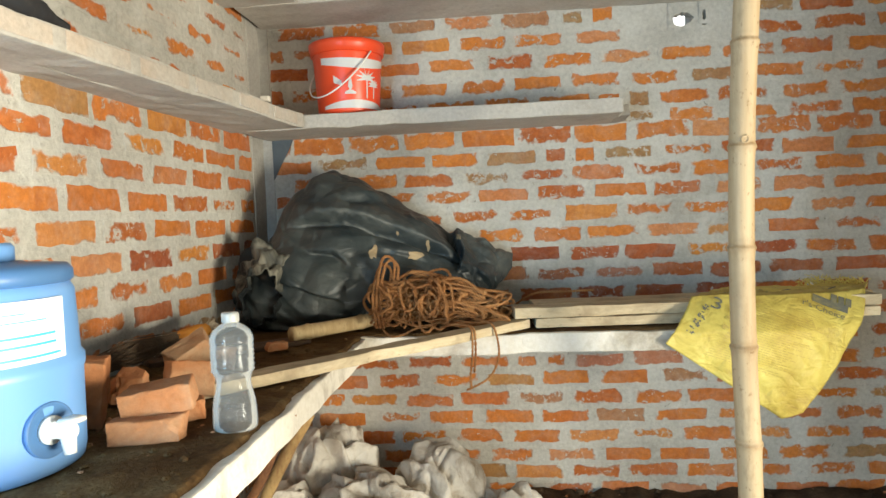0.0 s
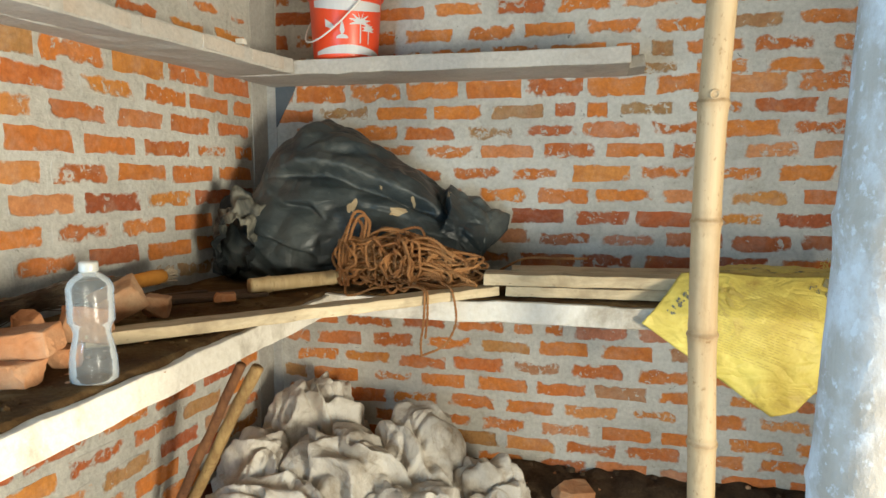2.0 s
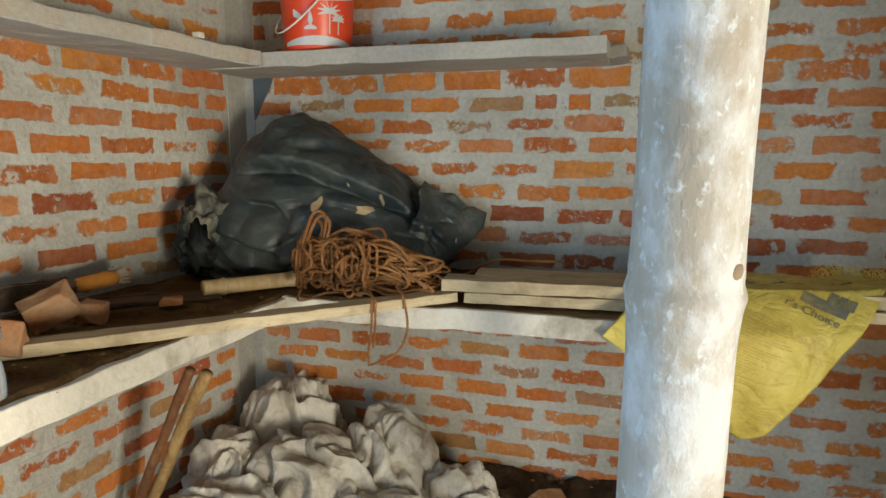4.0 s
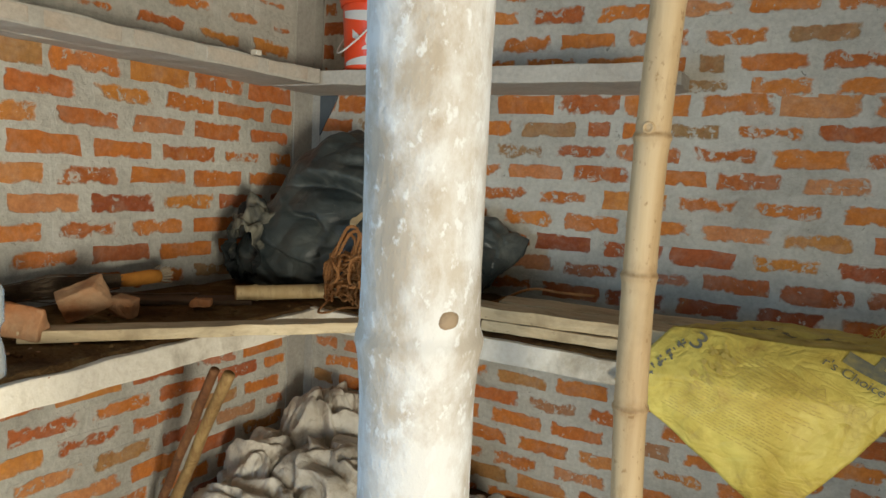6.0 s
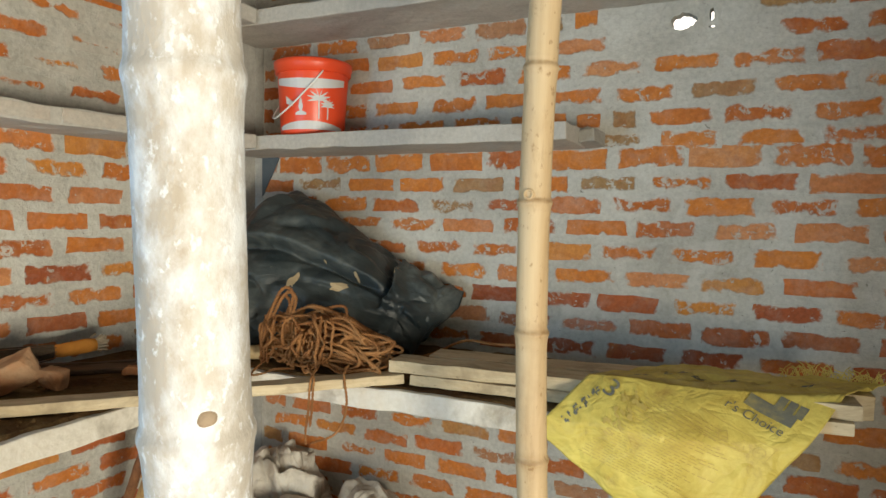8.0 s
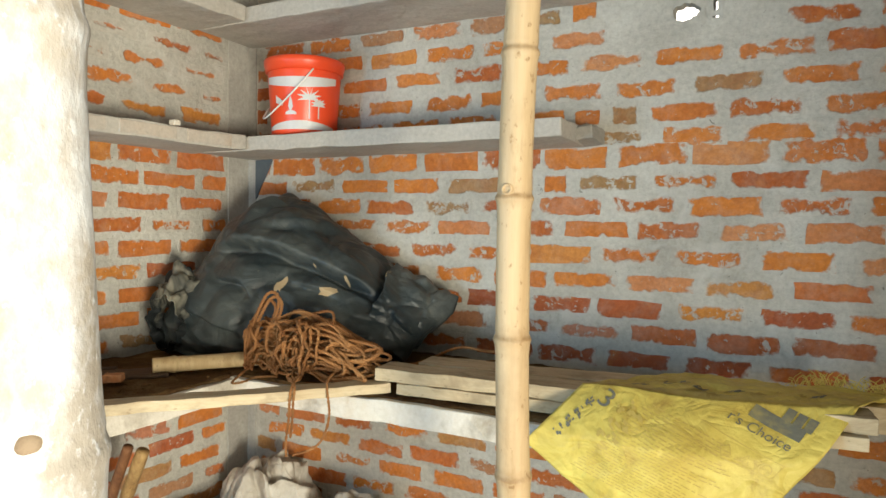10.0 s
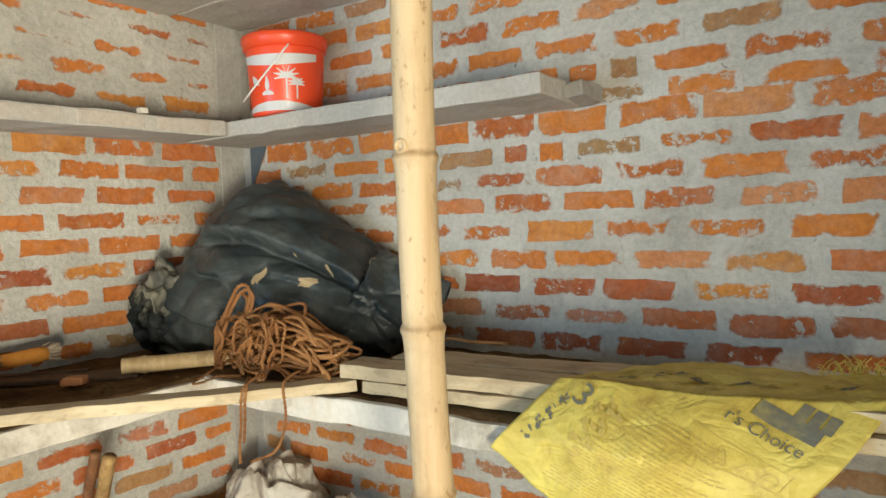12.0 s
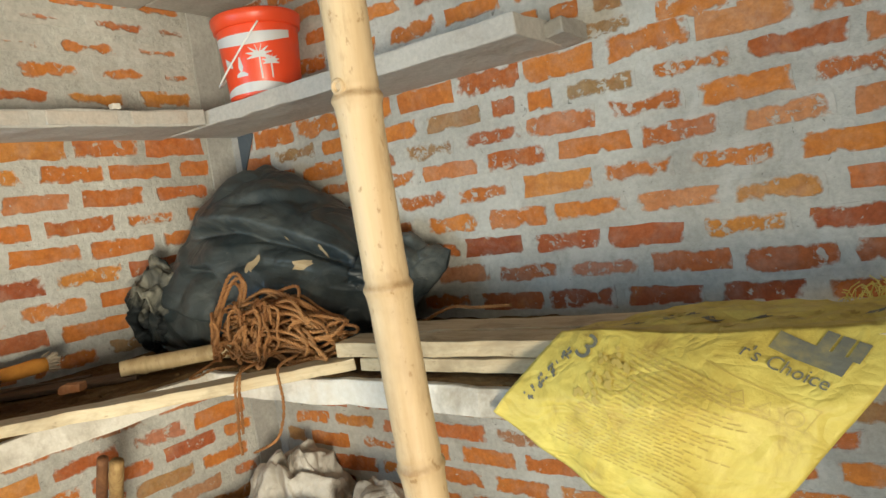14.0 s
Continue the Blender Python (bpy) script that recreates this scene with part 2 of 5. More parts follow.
def sacking_material():
    """Grey sheeting with sharp creases and brown stains."""
    m, t, b = material("grey_sacking", 0.85, spec=0.2)
    p = world_coords(t)
    c = ramp(t, noise_tex(t, p, 6.0, 5, 0.6, 0.5), [(0.35, (0.46, 0.415, 0.35)), (0.6, (0.63, 0.59, 0.525))])
    stain = noise_tex(t, p, 9.0, 5, 0.65, 1.0)
    c = mixed(t, ramp(t, stain, [(0.50, grey(0.0)), (0.70, grey(0.75))]), c, (0.26, 0.20, 0.14))
    t.links.new(c, b.inputs["Base Color"])
    crease = t.nodes.new("ShaderNodeTexVoronoi")
    crease.feature = "DISTANCE_TO_EDGE"
    crease.inputs["Scale"].default_value = 13.0
    t.links.new(mixed(t, 0.10, p, noise_colour(t, p, 7.0)), crease.inputs["Vector"])
    line = maths(t, "MINIMUM", maths(t, "MULTIPLY", crease.outputs["Distance"], 4.0), 1.0)
    fine = noise_tex(t, world_coords(t, (3, 3, 1)), 24.0, 5, 0.6, 1.5)
    bump(t, b, maths(t, "ADD", maths(t, "MULTIPLY", line, 0.5), maths(t, "MULTIPLY", fine, 0.6)), 0.7, 0.014)
    return m


def sack_material():
    m, t, b = material("yellow_woven_sack", 0.5, spec=0.35)
    p = world_coords(t)
    dirt = noise_tex(t, p, 7.0, 6, 0.7, 0.8)
    c = ramp(t, dirt, [(0.38, (0.69, 0.57, 0.14)), (0.54, (0.59, 0.46, 0.10)), (0.72, (0.34, 0.22, 0.05))])
    t.links.new(c, b.inputs["Base Color"])
    line = maths(t, "ABSOLUTE", maths(t, "SUBTRACT", noise_tex(t, world_coords(t, (7, 7, 11)), 1.5, 2, 0.5, 0.8), 0.5))
    line = maths(t, "MINIMUM", maths(t, "MULTIPLY", line, 8.0), 1.0)
    soft = noise_tex(t, p, 16.0, 4, 0.55, 0.6)
    weave = noise_tex(t, world_coords(t, (500, 500, 500)), 1.0, 1)
    h = maths(t, "ADD", maths(t, "MULTIPLY", line, 0.35), maths(t, "ADD", soft, maths(t, "MULTIPLY", weave, 0.06)))
    bump(t, b, h, 0.5, 0.012)
    return m


def soil_material(name, a, c2, c3):
    m, t, b = material(name, 0.97, spec=0.12)
    p = world_coords(t)
    big = noise_tex(t, p, 4.5, 6, 0.65, 0.6)
    fine = noise_tex(t, p, 85.0, 6, 0.75)
    c = ramp(t, big, [(0.3, a), (0.52, c2), (0.75, c3)])
    c = mixed(t, 0.6, c, ramp(t, fine, [(0.3, grey(0.2)), (0.7, grey(0.75))]), "OVERLAY")
    t.links.new(c, b.inputs["Base Color"])
    bump(t, b, maths(t, "ADD", fine, maths(t, "MULTIPLY", noise_tex(t, p, 25.0, 4), 1.2)), 0.8, 0.014)
    return m


MORTAR, BRICK, BRICK_SMEARED, BRICK_WASHED = mortar_material(), brick_material("fired_clay_brick", 0.0065), brick_material("cement_smeared_brick", 0.0125, 0.035), brick_material("cement_washed_brick", 0.026, 0.06)
BRICK_RED_SHADED = brick_material("red_shaded_brick", 0.005, 0.0, True)
CONCRETE = concrete_material("grey_concrete", (0.47, 0.445, 0.405), (0.38, 0.35, 0.31))
EDGE = concrete_material("lime_washed_edge", (0.66, 0.62, 0.55), (0.36, 0.315, 0.25), 0.50, 0.70)
BRICK_EDGE = concrete_material("thinly_plastered_brick", (0.48, 0.44, 0.39), (0.47, 0.385, 0.31), 0.40, 0.70)
PILLAR = concrete_material("column_concrete", (0.36, 0.345, 0.315), (0.46, 0.44, 0.40))
# for unseen walls and ceiling: darkened so that less light bounces into the shadows
UNSEEN_DARK = concrete_material("unseen_dark_plaster", (0.15, 0.138, 0.125), (0.11, 0.10, 0.092))
TAR = plastic("bitumen_patch", (0.075, 0.092, 0.108), 0.7, (0.2, 0.2, 0.2), 0.5)
SLAB_DIRT = soil_material("brown_dirt", (0.06, 0.025, 0.010), (0.14, 0.080, 0.032), (0.29, 0.21, 0.105))
SOIL = soil_material("dark_soil", (0.04, 0.027, 0.017), (0.085, 0.056, 0.034), (0.16, 0.11, 0.07))
PLANK = wood_material("pale_sawn_timber", (0.58, 0.48, 0.32), (0.43, 0.325, 0.195))
DARK_WOOD = wood_material("dark_old_wood", (0.13, 0.075, 0.04), (0.05, 0.03, 0.018))
STICK = wood_material("weathered_stick", (0.46, 0.31, 0.13), (0.24, 0.13, 0.05), (0, 0, 1))
STICK_DARK = wood_material("brown_stick", (0.26, 0.12, 0.05), (0.12, 0.05, 0.025), (0, 0, 1))
BAMBOO = bamboo_material("dry_bamboo", (0.50, 0.37, 0.20), (0.38, 0.26, 0.12))
BAMBOO_POLE = bamboo_material("pole_bamboo", (0.52, 0.39, 0.235), (0.43, 0.30, 0.165), None, 0.2543)
BAMBOO_LIME = bamboo_material("lime_splashed_bamboo", (0.30, 0.278, 0.25), (0.24, 0.21, 0.175), (0.40, 0.41, 0.43))
TARP = tarp_material()
TARP_GREY = cloth_material("dusty_grey_polythene", (0.20, 0.19, 0.15), (0.018, 0.021, 0.022), 0.48, 0.62, 0.5, 30.0, 0.5)
MUD = plastic("dried_mud", (0.42, 0.32, 0.19), 0.9)
SACKING = sacking_material()
ROPE = cloth_material("coir_rope", (0.52, 0.255, 0.10), (0.27, 0.112, 0.042), 0.35, 0.62, 0.95, 260.0, 0.9)
RED = plastic("orange_red_plastic", (0.80, 0.075, 0.022), 0.35, (0.5, 0.12, 0.06), 0.25)
SILVER = plastic("silver_print", (0.62, 0.62, 0.62), 0.35, (0.4, 0.4, 0.4), 0.3)
WHITE = plastic("white_plastic", (0.80, 0.79, 0.75), 0.35)
BLUE = plastic("light_blue_plastic", (0.15, 0.33, 0.66), 0.4, (0.25, 0.36, 0.55), 0.35)
BLUE_DARK = plastic("blue_plastic_lid", (0.07, 0.17, 0.36), 0.4, (0.1, 0.15, 0.25), 0.3)
LABEL = plastic("white_paper_label", (0.82, 0.86, 0.88), 0.5)
LABEL_BLUE = plastic("blue_print", (0.06, 0.42, 0.68), 0.5)
YELLOW = sack_material()
INK = plastic("grey_ink", (0.155, 0.155, 0.125), 0.7, (0.50, 0.41, 0.12), 0.85)
INK_PALE = plastic("brown_ink", (0.52, 0.385, 0.10), 0.7, (0.60, 0.48, 0.13), 0.8)
ORANGE_CLOTH = cloth_material("orange_binding", (0.62, 0.27, 0.05), (0.40, 0.15, 0.03))
BRISTLE = wood_material("broom_twigs", (0.20, 0.15, 0.10), (0.09, 0.06, 0.04))
RUBBLE = concrete_material("broken_brick", (0.40, 0.165, 0.068), (0.42, 0.29, 0.18), 0.42, 0.70)
TWIG_ENDS = wood_material("pale_twig_ends", (0.40, 0.33, 0.24), (0.22, 0.17, 0.12))
BLACK = plastic("black_cloth", (0.015, 0.015, 0.017), 0.8)


def clear_plastic():
    """Thin clear sheet: mostly seen through, with sharp gloss and a faint haze."""
    m, t, b = material("clear_bottle_plastic", 0.10, spec=0.8)
    b.inputs["Base Color"].default_value = (0.50, 0.50, 0.49, 1)
    n = noise_tex(t, coords(t, (60, 60, 30)), 1.0, 3)
    bump(t, b, n, 0.35, 0.004)
    see = t.nodes.new("ShaderNodeBsdfTransparent")
    see.inputs[0].default_value = (0.93, 0.94, 0.93, 1)
    fres = t.nodes.new("ShaderNodeFresnel")
    fres.inputs["IOR"].default_value = 1.30
    t.links.new(b.inputs["Normal"].links[0].from_socket, fres.inputs["Normal"])
    mix = t.nodes.new("ShaderNodeMixShader")
    t.links.new(maths(t, "ADD", maths(t, "MULTIPLY", fres.outputs[0], 0.55), 0.05, True), mix.inputs[0])
    t.links.new(see.outputs[0], mix.inputs[1])
    t.links.new(b.outputs[0], mix.inputs[2])
    t.links.new(mix.outputs[0], t.nodes["Material Output"].inputs[0])
    return m


CLEAR = clear_plastic()
MILKY, _, shader = material("milky_cap_plastic", 0.3)
shader.inputs["Transmission Weight"].default_value = 0.6
shader.inputs["Base Color"].default_value = (0.8, 0.79, 0.74, 1)


# ---- building helpers ----
def thing(name, label, category, at=(0, 0, 0), turn=0.0, group="", kind=""):
    ob = new(name)
    ob.matrix_world = pose(*at, 0, 0, turn)
    return tagged(ob, label, category, group, kind)


def mesh_of(name, bm, mat, smooth=False):
    me = bpy.data.meshes.new(name)
    bmesh.ops.recalc_face_normals(bm, faces=bm.faces)
    bm.to_mesh(me)
    bm.free()
    me.materials.append(mat)
    if smooth:
        me.polygons.foreach_set("use_smooth", [True] * len(me.polygons))
    return me


def part(name, bm, mat, parent=None, label="", smooth=False):
    ob = new(name, mesh_of(name, bm, mat, smooth))
    ob.parent = parent
    return tagged(ob, label)


def single(name, bm, mat, label, category, group="", kind="", smooth=False):
    return tagged(part(name, bm, mat, None, "", smooth), label, category, group, kind)


def box(bm, lo, hi, m=None, bevel=0.0, segs=1):
    sub = bmesh.new()
    bmesh.ops.create_cube(sub, size=1.0)
    for v in sub.verts:
        v.co = Vector([(a + b) / 2 + c * (b - a) for a, b, c in zip(lo, hi, v.co)])
    if bevel:
        bmesh.ops.bevel(sub, geom=sub.edges[:], offset=bevel, segments=segs, affect="EDGES", profile=0.6)
    return join(bm, sub, m)


def join(bm, sub, m=None):
    if m is not None:
        sub.transform(m)
    at = {v: bm.verts.new(v.co) for v in sub.verts}
    for f in sub.faces:
        bm.faces.new([at[v] for v in f.verts])
    sub.free()
    return bm


def rough_box(bm, lo, hi, step=0.05, amount=0.004, bevel=0.006, seed=0.0):
    """A cast or sawn block with uneven faces and worn edges."""
    sub = bmesh.new()
    bmesh.ops.create_cube(sub, size=1.0)
    for v in sub.verts:
        v.co = Vector([(a + b) / 2 + c * (b - a) for a, b, c in zip(lo, hi, v.co)])
    for axis in range(3):
        n = int((hi[axis] - lo[axis]) / step)
        for i in range(1, n):
            p = [0, 0, 0]
            p[axis] = lo[axis] + (hi[axis] - lo[axis]) * i / n
            d = [0, 0, 0]
            d[axis] = 1
            bmesh.ops.bisect_plane(sub, geom=sub.verts[:] + sub.edges[:] + sub.faces[:], plane_co=p, plane_no=d)
    sharp = [e for e in sub.edges if len(e.link_faces) == 2 and e.calc_face_angle(0) > 0.8]
    bmesh.ops.bevel(sub, geom=sharp, offset=bevel, segments=2, profile=0.6, affect="EDGES")
    for v in sub.verts:
        k = v.co * 11.0 + Vector((seed, seed * 1.7, 0))
        v.co += amount * Vector(noise.noise_vector(k)) + 0.4 * amount * Vector(noise.noise_vector(k * 3.1))
    return join(bm, sub)


def tube(bm, pts, radii, sides=10, caps=True):
    """Sweeps a ring along points; radii one a point or one for all."""
    pts = [Vector(p) for p in pts]
    if isinstance(radii, (int, float)):
        radii = [radii] * len(pts)
    rings, side = [], None
    for i, p in enumerate(pts):
        d = (pts[min(i + 1, len(pts) - 1)] - pts[max(i - 1, 0)]).normalized()
        if side is None:
            side = d.orthogonal().normalized()
        side = (side - d * side.dot(d)).normalized()
        other = d.cross(side)
        rings.append([bm.verts.new(p + radii[i] * (math.cos(a) * side + math.sin(a) * other))
                      for a in (2 * math.pi * k / sides for k in range(sides))])
    for a, b in zip(rings, rings[1:]):
        for k in range(sides):
            bm.faces.new((a[k], a[(k + 1) % sides], b[(k + 1) % sides], b[k]))
    if caps:
        bm.faces.new(rings[0][::-1])
        bm.faces.new(rings[-1])
    return bm


def turned(bm, profile, sides=40, close=True):
    """A turned shape from (radius, z) rows."""
    rings = [[bm.verts.new((r * math.cos(a), r * math.sin(a), z)) for a in (2 * math.pi * k / sides for k in range(sides))]
             for r, z in profile]
    for a, b in zip(rings, rings[1:]):
        for k in range(sides):
            bm.faces.new((a[k], a[(k + 1) % sides], b[(k + 1) % sides], b[k]))
    if close:
        bm.faces.new(rings[0][::-1])
        bm.faces.new(rings[-1])
    return bm


def curve_points(ctrl, n):
    """A smooth line through control points."""
    c = [Vector(p) for p in ctrl]
    c = [2 * c[0] - c[1]] + c + [2 * c[-1] - c[-2]]
    out = []
    for i in range(1, len(c) - 2):
        for k in range(n):
            t = k / n
            a, b, d, e = c[i - 1], c[i], c[i + 1], c[i + 2]
            out.append(0.5 * (2 * b + (d - a) * t + (2 * a - 5 * b + 4 * d - e) * t * t + (3 * b - a - 3 * d + e) * t ** 3))
    out.append(c[-2])
    return out


def grid(bm, fn, nu, nv):
    """A sheet from a function of u and v in 0 to 1."""
    rows = [[bm.verts.new(fn(i / nu, j / nv)) for i in range(nu + 1)] for j in range(nv + 1)]
    for a, b in zip(rows, rows[1:]):
        for i in range(nu):
            bm.faces.new((a[i], a[i + 1], b[i + 1], b[i]))
    return bm


def ridged(p, octaves=3):
    s, a, f = 0.0, 1.0, 1.0
    for _ in range(octaves):
        s += a * (1 - abs(noise.noise(p * f)) * 2)
        a, f = a * 0.5, f * 2.1
    return s


def pleats(g, sharp=1.6):
    """Overlapping folds: a slow swell that drops off at once."""
    s = g - math.floor(g)
    return s ** sharp * (1 - max(0.0, (s - 0.86) / 0.14))


def rope_line(bm, pts, r, pitch=0.022):
    """Two strands twisted round a line."""
    pts = [Vector(p) for p in pts]
    dist, line = 0.0, []
    for a, c in zip(pts, pts[1:]):
        n = max(1, round((c - a).length / 0.0045))
        line += [a.lerp(c, i / n) for i in range(n)]
    line.append(pts[-1])
    for phase in (0.0, math.pi):
        out, s = [], 0.0
        for i, p in enumerate(line):
            d = (line[min(i + 1, len(line) - 1)] - line[max(i - 1, 0)]).normalized()
            side = d.cross(Vector((0.31, 0.17, 0.93))).normalized()
            other = d.cross(side)
            a = 2 * math.pi * s / pitch + phase
            out.append(p + 0.5 * r * (math.cos(a) * side + math.sin(a) * other))
            s += 0.0045
        tube(bm, out, 0.62 * r, 5)
    return bm


# ---- the room ----
LEFT = Matrix(((0.04994, -0.99875, 0, -0.82), (0.99875, 0.04994, 0, BACK), (0, 0, 1, 0), (0, 0, 0, 1)))  # along the wall, out of the room, up; origin in the corner
TOP = 2.95
HOLE = ((0.898, 0.985, 2.110, 2.21), (1.018, 1.036, 2.126, 2.21))


def room():
    bm = bmesh.new()
    x0, x1 = -0.97, 3.10
    (a, b, lo, hi), (c, d, lo2, hi2) = HOLE
    box(bm, (x0, BACK, -0.2), (x1, BACK + 0.12, lo))
    box(bm, (x0, BACK, lo), (a, BACK + 0.12, hi2))
    box(bm, (b, BACK, lo), (c, BACK + 0.12, hi2))
    box(bm, (d, BACK, lo), (x1, BACK + 0.12, hi2))
    box(bm, (x0, BACK, hi2), (x1, BACK + 0.12, TOP))
    # ragged mortar round the two small holes
    for cx, cz, hx, hz, x_lo, x_hi, z_lo in (((a + b) / 2, 2.138, 0.046, 0.030, a - 0.012, b + 0.012, lo - 0.012), ((c + d) / 2, 2.150, 0.0085, 0.024, c - 0.012, d + 0.012, lo2 - 0.012)):
        rings = []
        for y, f in ((BACK - 0.004, 1.0), (BACK + 0.035, 0.92)):
            inner, outer = [], []
            for k in range(44):
                t = 2 * math.pi * k / 44
                r = f * (0.86 + 0.30 * noise.noise(Vector((math.cos(t) * 2.2, math.sin(t) * 2.2, cx * 9))) + 0.14 * noise.noise(Vector((math.cos(t) * 7, math.sin(t) * 7, cx))))
                q = max(abs(math.cos(t)), abs(math.sin(t)))
                inner.append(bm.verts.new((cx + hx * r * math.cos(t), y, cz + hz * r * math.sin(t))))
                outer.append(bm.verts.new((max(x_lo, min(x_hi, cx + 0.3 * math.cos(t) / q)), y, max(z_lo, min(hi, cz + 0.3 * math.sin(t) / q)))))
            rings += [outer, inner] if not rings else [inner]
        for p, q in zip(rings, rings[1:]):
            for k in range(44):
                j = (k + 1) % 44
                if len({p[k].co.to_tuple(5), p[j].co.to_tuple(5), q[j].co.to_tuple(5), q[k].co.to_tuple(5)}) == 4:
                    bm.faces.new((p[k], p[j], q[j], q[k]))
                else:
                    bm.faces.new((p[k], q[j], q[k]))
    back = single("wall_north", bm, MORTAR, "rough brick wall with grey cement smeared joints", "wall", kind="structure")
    bm = bmesh.new()
    # along the wall from the corner; the window opening lies behind the walker
    for lo, hi in (((-3.0, 0, -0.2), (0.0, 0.12, TOP)), ((-3.8, 0, -0.2), (-3.0, 0.12, 0.75)), ((-3.8, 0, 1.75), (-3.0, 0.12, TOP)), ((-4.55, 0, -0.2), (-3.8, 0.12, TOP))):
        box(bm, lo, hi, LEFT)
    left = single("wall_west", bm, MORTAR, "rough brick side wall with grey cement joints", "wall", kind="structure")
    bm = bmesh.new()
    # the gap in this unseen wall is added for the east fill lamp
    for lo, hi in (((-1.75, -0.2), (-1.3, TOP)), ((0.3, -0.2), (BACK + 0.12, TOP)), ((-1.3, -0.2), (0.3, 0.25)), ((-1.3, 1.25), (0.3, TOP))):
        box(bm, (3.10, *lo), (3.22, *hi))
    single("wall_east", bm, UNSEEN_DARK, "unseen wall kept dark to cut bounced light", "wall", kind="structure")
    bm = bmesh.new()
    box(bm, (-1.3, -1.75, -0.2), (0.15, -1.63, TOP))
    box(bm, (1.65, -1.75, -0.2), (3.10, -1.63, TOP))
    box(bm, (0.15, -1.75, 2.05), (1.65, -1.63, TOP))
    single("wall_south", bm, UNSEEN_DARK, "unseen wall with an open doorway, kept dark to cut bounced light", "wall", kind="structure")
    bm = bmesh.new()
    box(bm, (-1.4, -1.8, TOP), (3.3, BACK + 0.2, TOP + 0.12))
    single("ceiling", bm, UNSEEN_DARK, "unseen ceiling slab kept dark to cut bounced light", "ceiling", kind="structure")
    bm = bmesh.new()

    def earth(u, v):
        x, y = -1.0 + 4.1 * u, -1.7 + 4.5 * v
        near = max(0.0, 1 - (BACK - y) / 0.55)
        h = FLOOR + 0.09 * near * near * (3 - 2 * near) + 0.022 * noise.noise(Vector((x * 5, y * 5, 0))) + 0.016 * noise.noise(Vector((x * 15, y * 15, 3))) * (0.3 + near) + 0.008 * noise.noise(Vector((x * 41, y * 41, 3)))
        return (x, y, h)
    grid(bm, earth, 170, 190)
    single("floor", bm, SOIL, "bare dark earth floor heaped along the wall", "floor", kind="structure", smooth=True)
    bm = bmesh.new()
    box(bm, (-60, -80, -0.35), (60, 60, -0.2))
    single("ground", bm, SOIL, "bare earth ground outside the house", "ground", kind="structure")
    # grey concrete column in the corner
    bm = bmesh.new()
    rough_box(bm, (-0.115, -0.004, 0.0), (0.03, 0.05, TOP), 0.09, 0.003, 0.003)
    bm.transform(LEFT)
    rough_box(bm, (-0.86, BACK - 0.005, 0.0), (-0.775, BACK + 0.05, TOP), 0.09, 0.003, 0.003, 4)
    single("column", bm, PILLAR, "grey concrete column in the brick corner", "column", kind="structure", smooth=False)
    # dark smear beside the column
    bm = bmesh.new()
    rim = ((-0.775, 1.735), (-0.685, 1.735), (-0.70, 1.70), (-0.735, 1.64), (-0.77, 1.575), (-0.775, 1.57))
    vs = [bm.verts.new((x, BACK - 0.007, z)) for x, z in rim]
    vb = [bm.verts.new((x, BACK + 0.004, z)) for x, z in rim]
    bm.faces.new(vs)
    for i in range(len(rim)):
        bm.faces.new((vs[i], vb[i], vb[i - 1], vs[i - 1]))
    single("tar_smear", bm, TAR, "dark bitumen smear on the corner of the wall", "stain", kind="structure")
    return back, left


wall_back, wall_left = room()


def shelf(name, z0, z1, right_end, label):
    ob = thing(name, label, "shelf", (0, 0, 0), kind="structure")
    bm = bmesh.new()
    rough_box(bm, (-0.80, 2.50, z0), (right_end, BACK + 0.03, z1), 0.06, 0.005, 0.006, z0)
    part("back_run", bm, CONCRETE, ob)
    bm = bmesh.new()
    rough_box(bm, (-2.6, -0.285, z0 + 0.001), (-0.297, 0.03, z1 - 0.001), 0.06, 0.005, 0.006, z0 + 3)
    for v in bm.verts:
        if v.co.y < -0.15:
            v.co.y += 0.066 * (-v.co.x - 0.386)
    bm.transform(LEFT)
    part("side_run", bm, CONCRETE, ob)
    rnd = random.Random(int(z0 * 100))
    u = -0.36
    while u > -1.9 and z0 < 2:
        w = rnd.uniform(0.17, 0.21)
        bm = bmesh.new()
        rough_box(bm, (u - w, -0.2875, z0 + 0.008), (u, -0.27, z1 - 0.006), 0.03, 0.0022, 0.003, u)
        for v in bm.verts:
            v.co.y += 0.066 * (-v.co.x - 0.386)
        bm.transform(LEFT)
        part("plastered_brick", bm, BRICK_EDGE, ob)
        u -= w + rnd.uniform(0.025, 0.05)
    return ob


shelf("wall_shelf", 1.735, 1.79, 0.645, "grey cast concrete corner shelf on the brick walls")
shelf("upper_shelf", 2.205, 2.262, 2.4, "upper grey concrete corner shelf near the ceiling")
bm = bmesh.new()
rough_box(bm, (0.642, 2.66, 1.738), (0.70, BACK + 0.02, 1.785), 0.02, 0.012, 0.006, 9)
single("mortar_lump", bm, PILLAR, "rough lump of cement at the shelf end", "mortar", kind="structure")


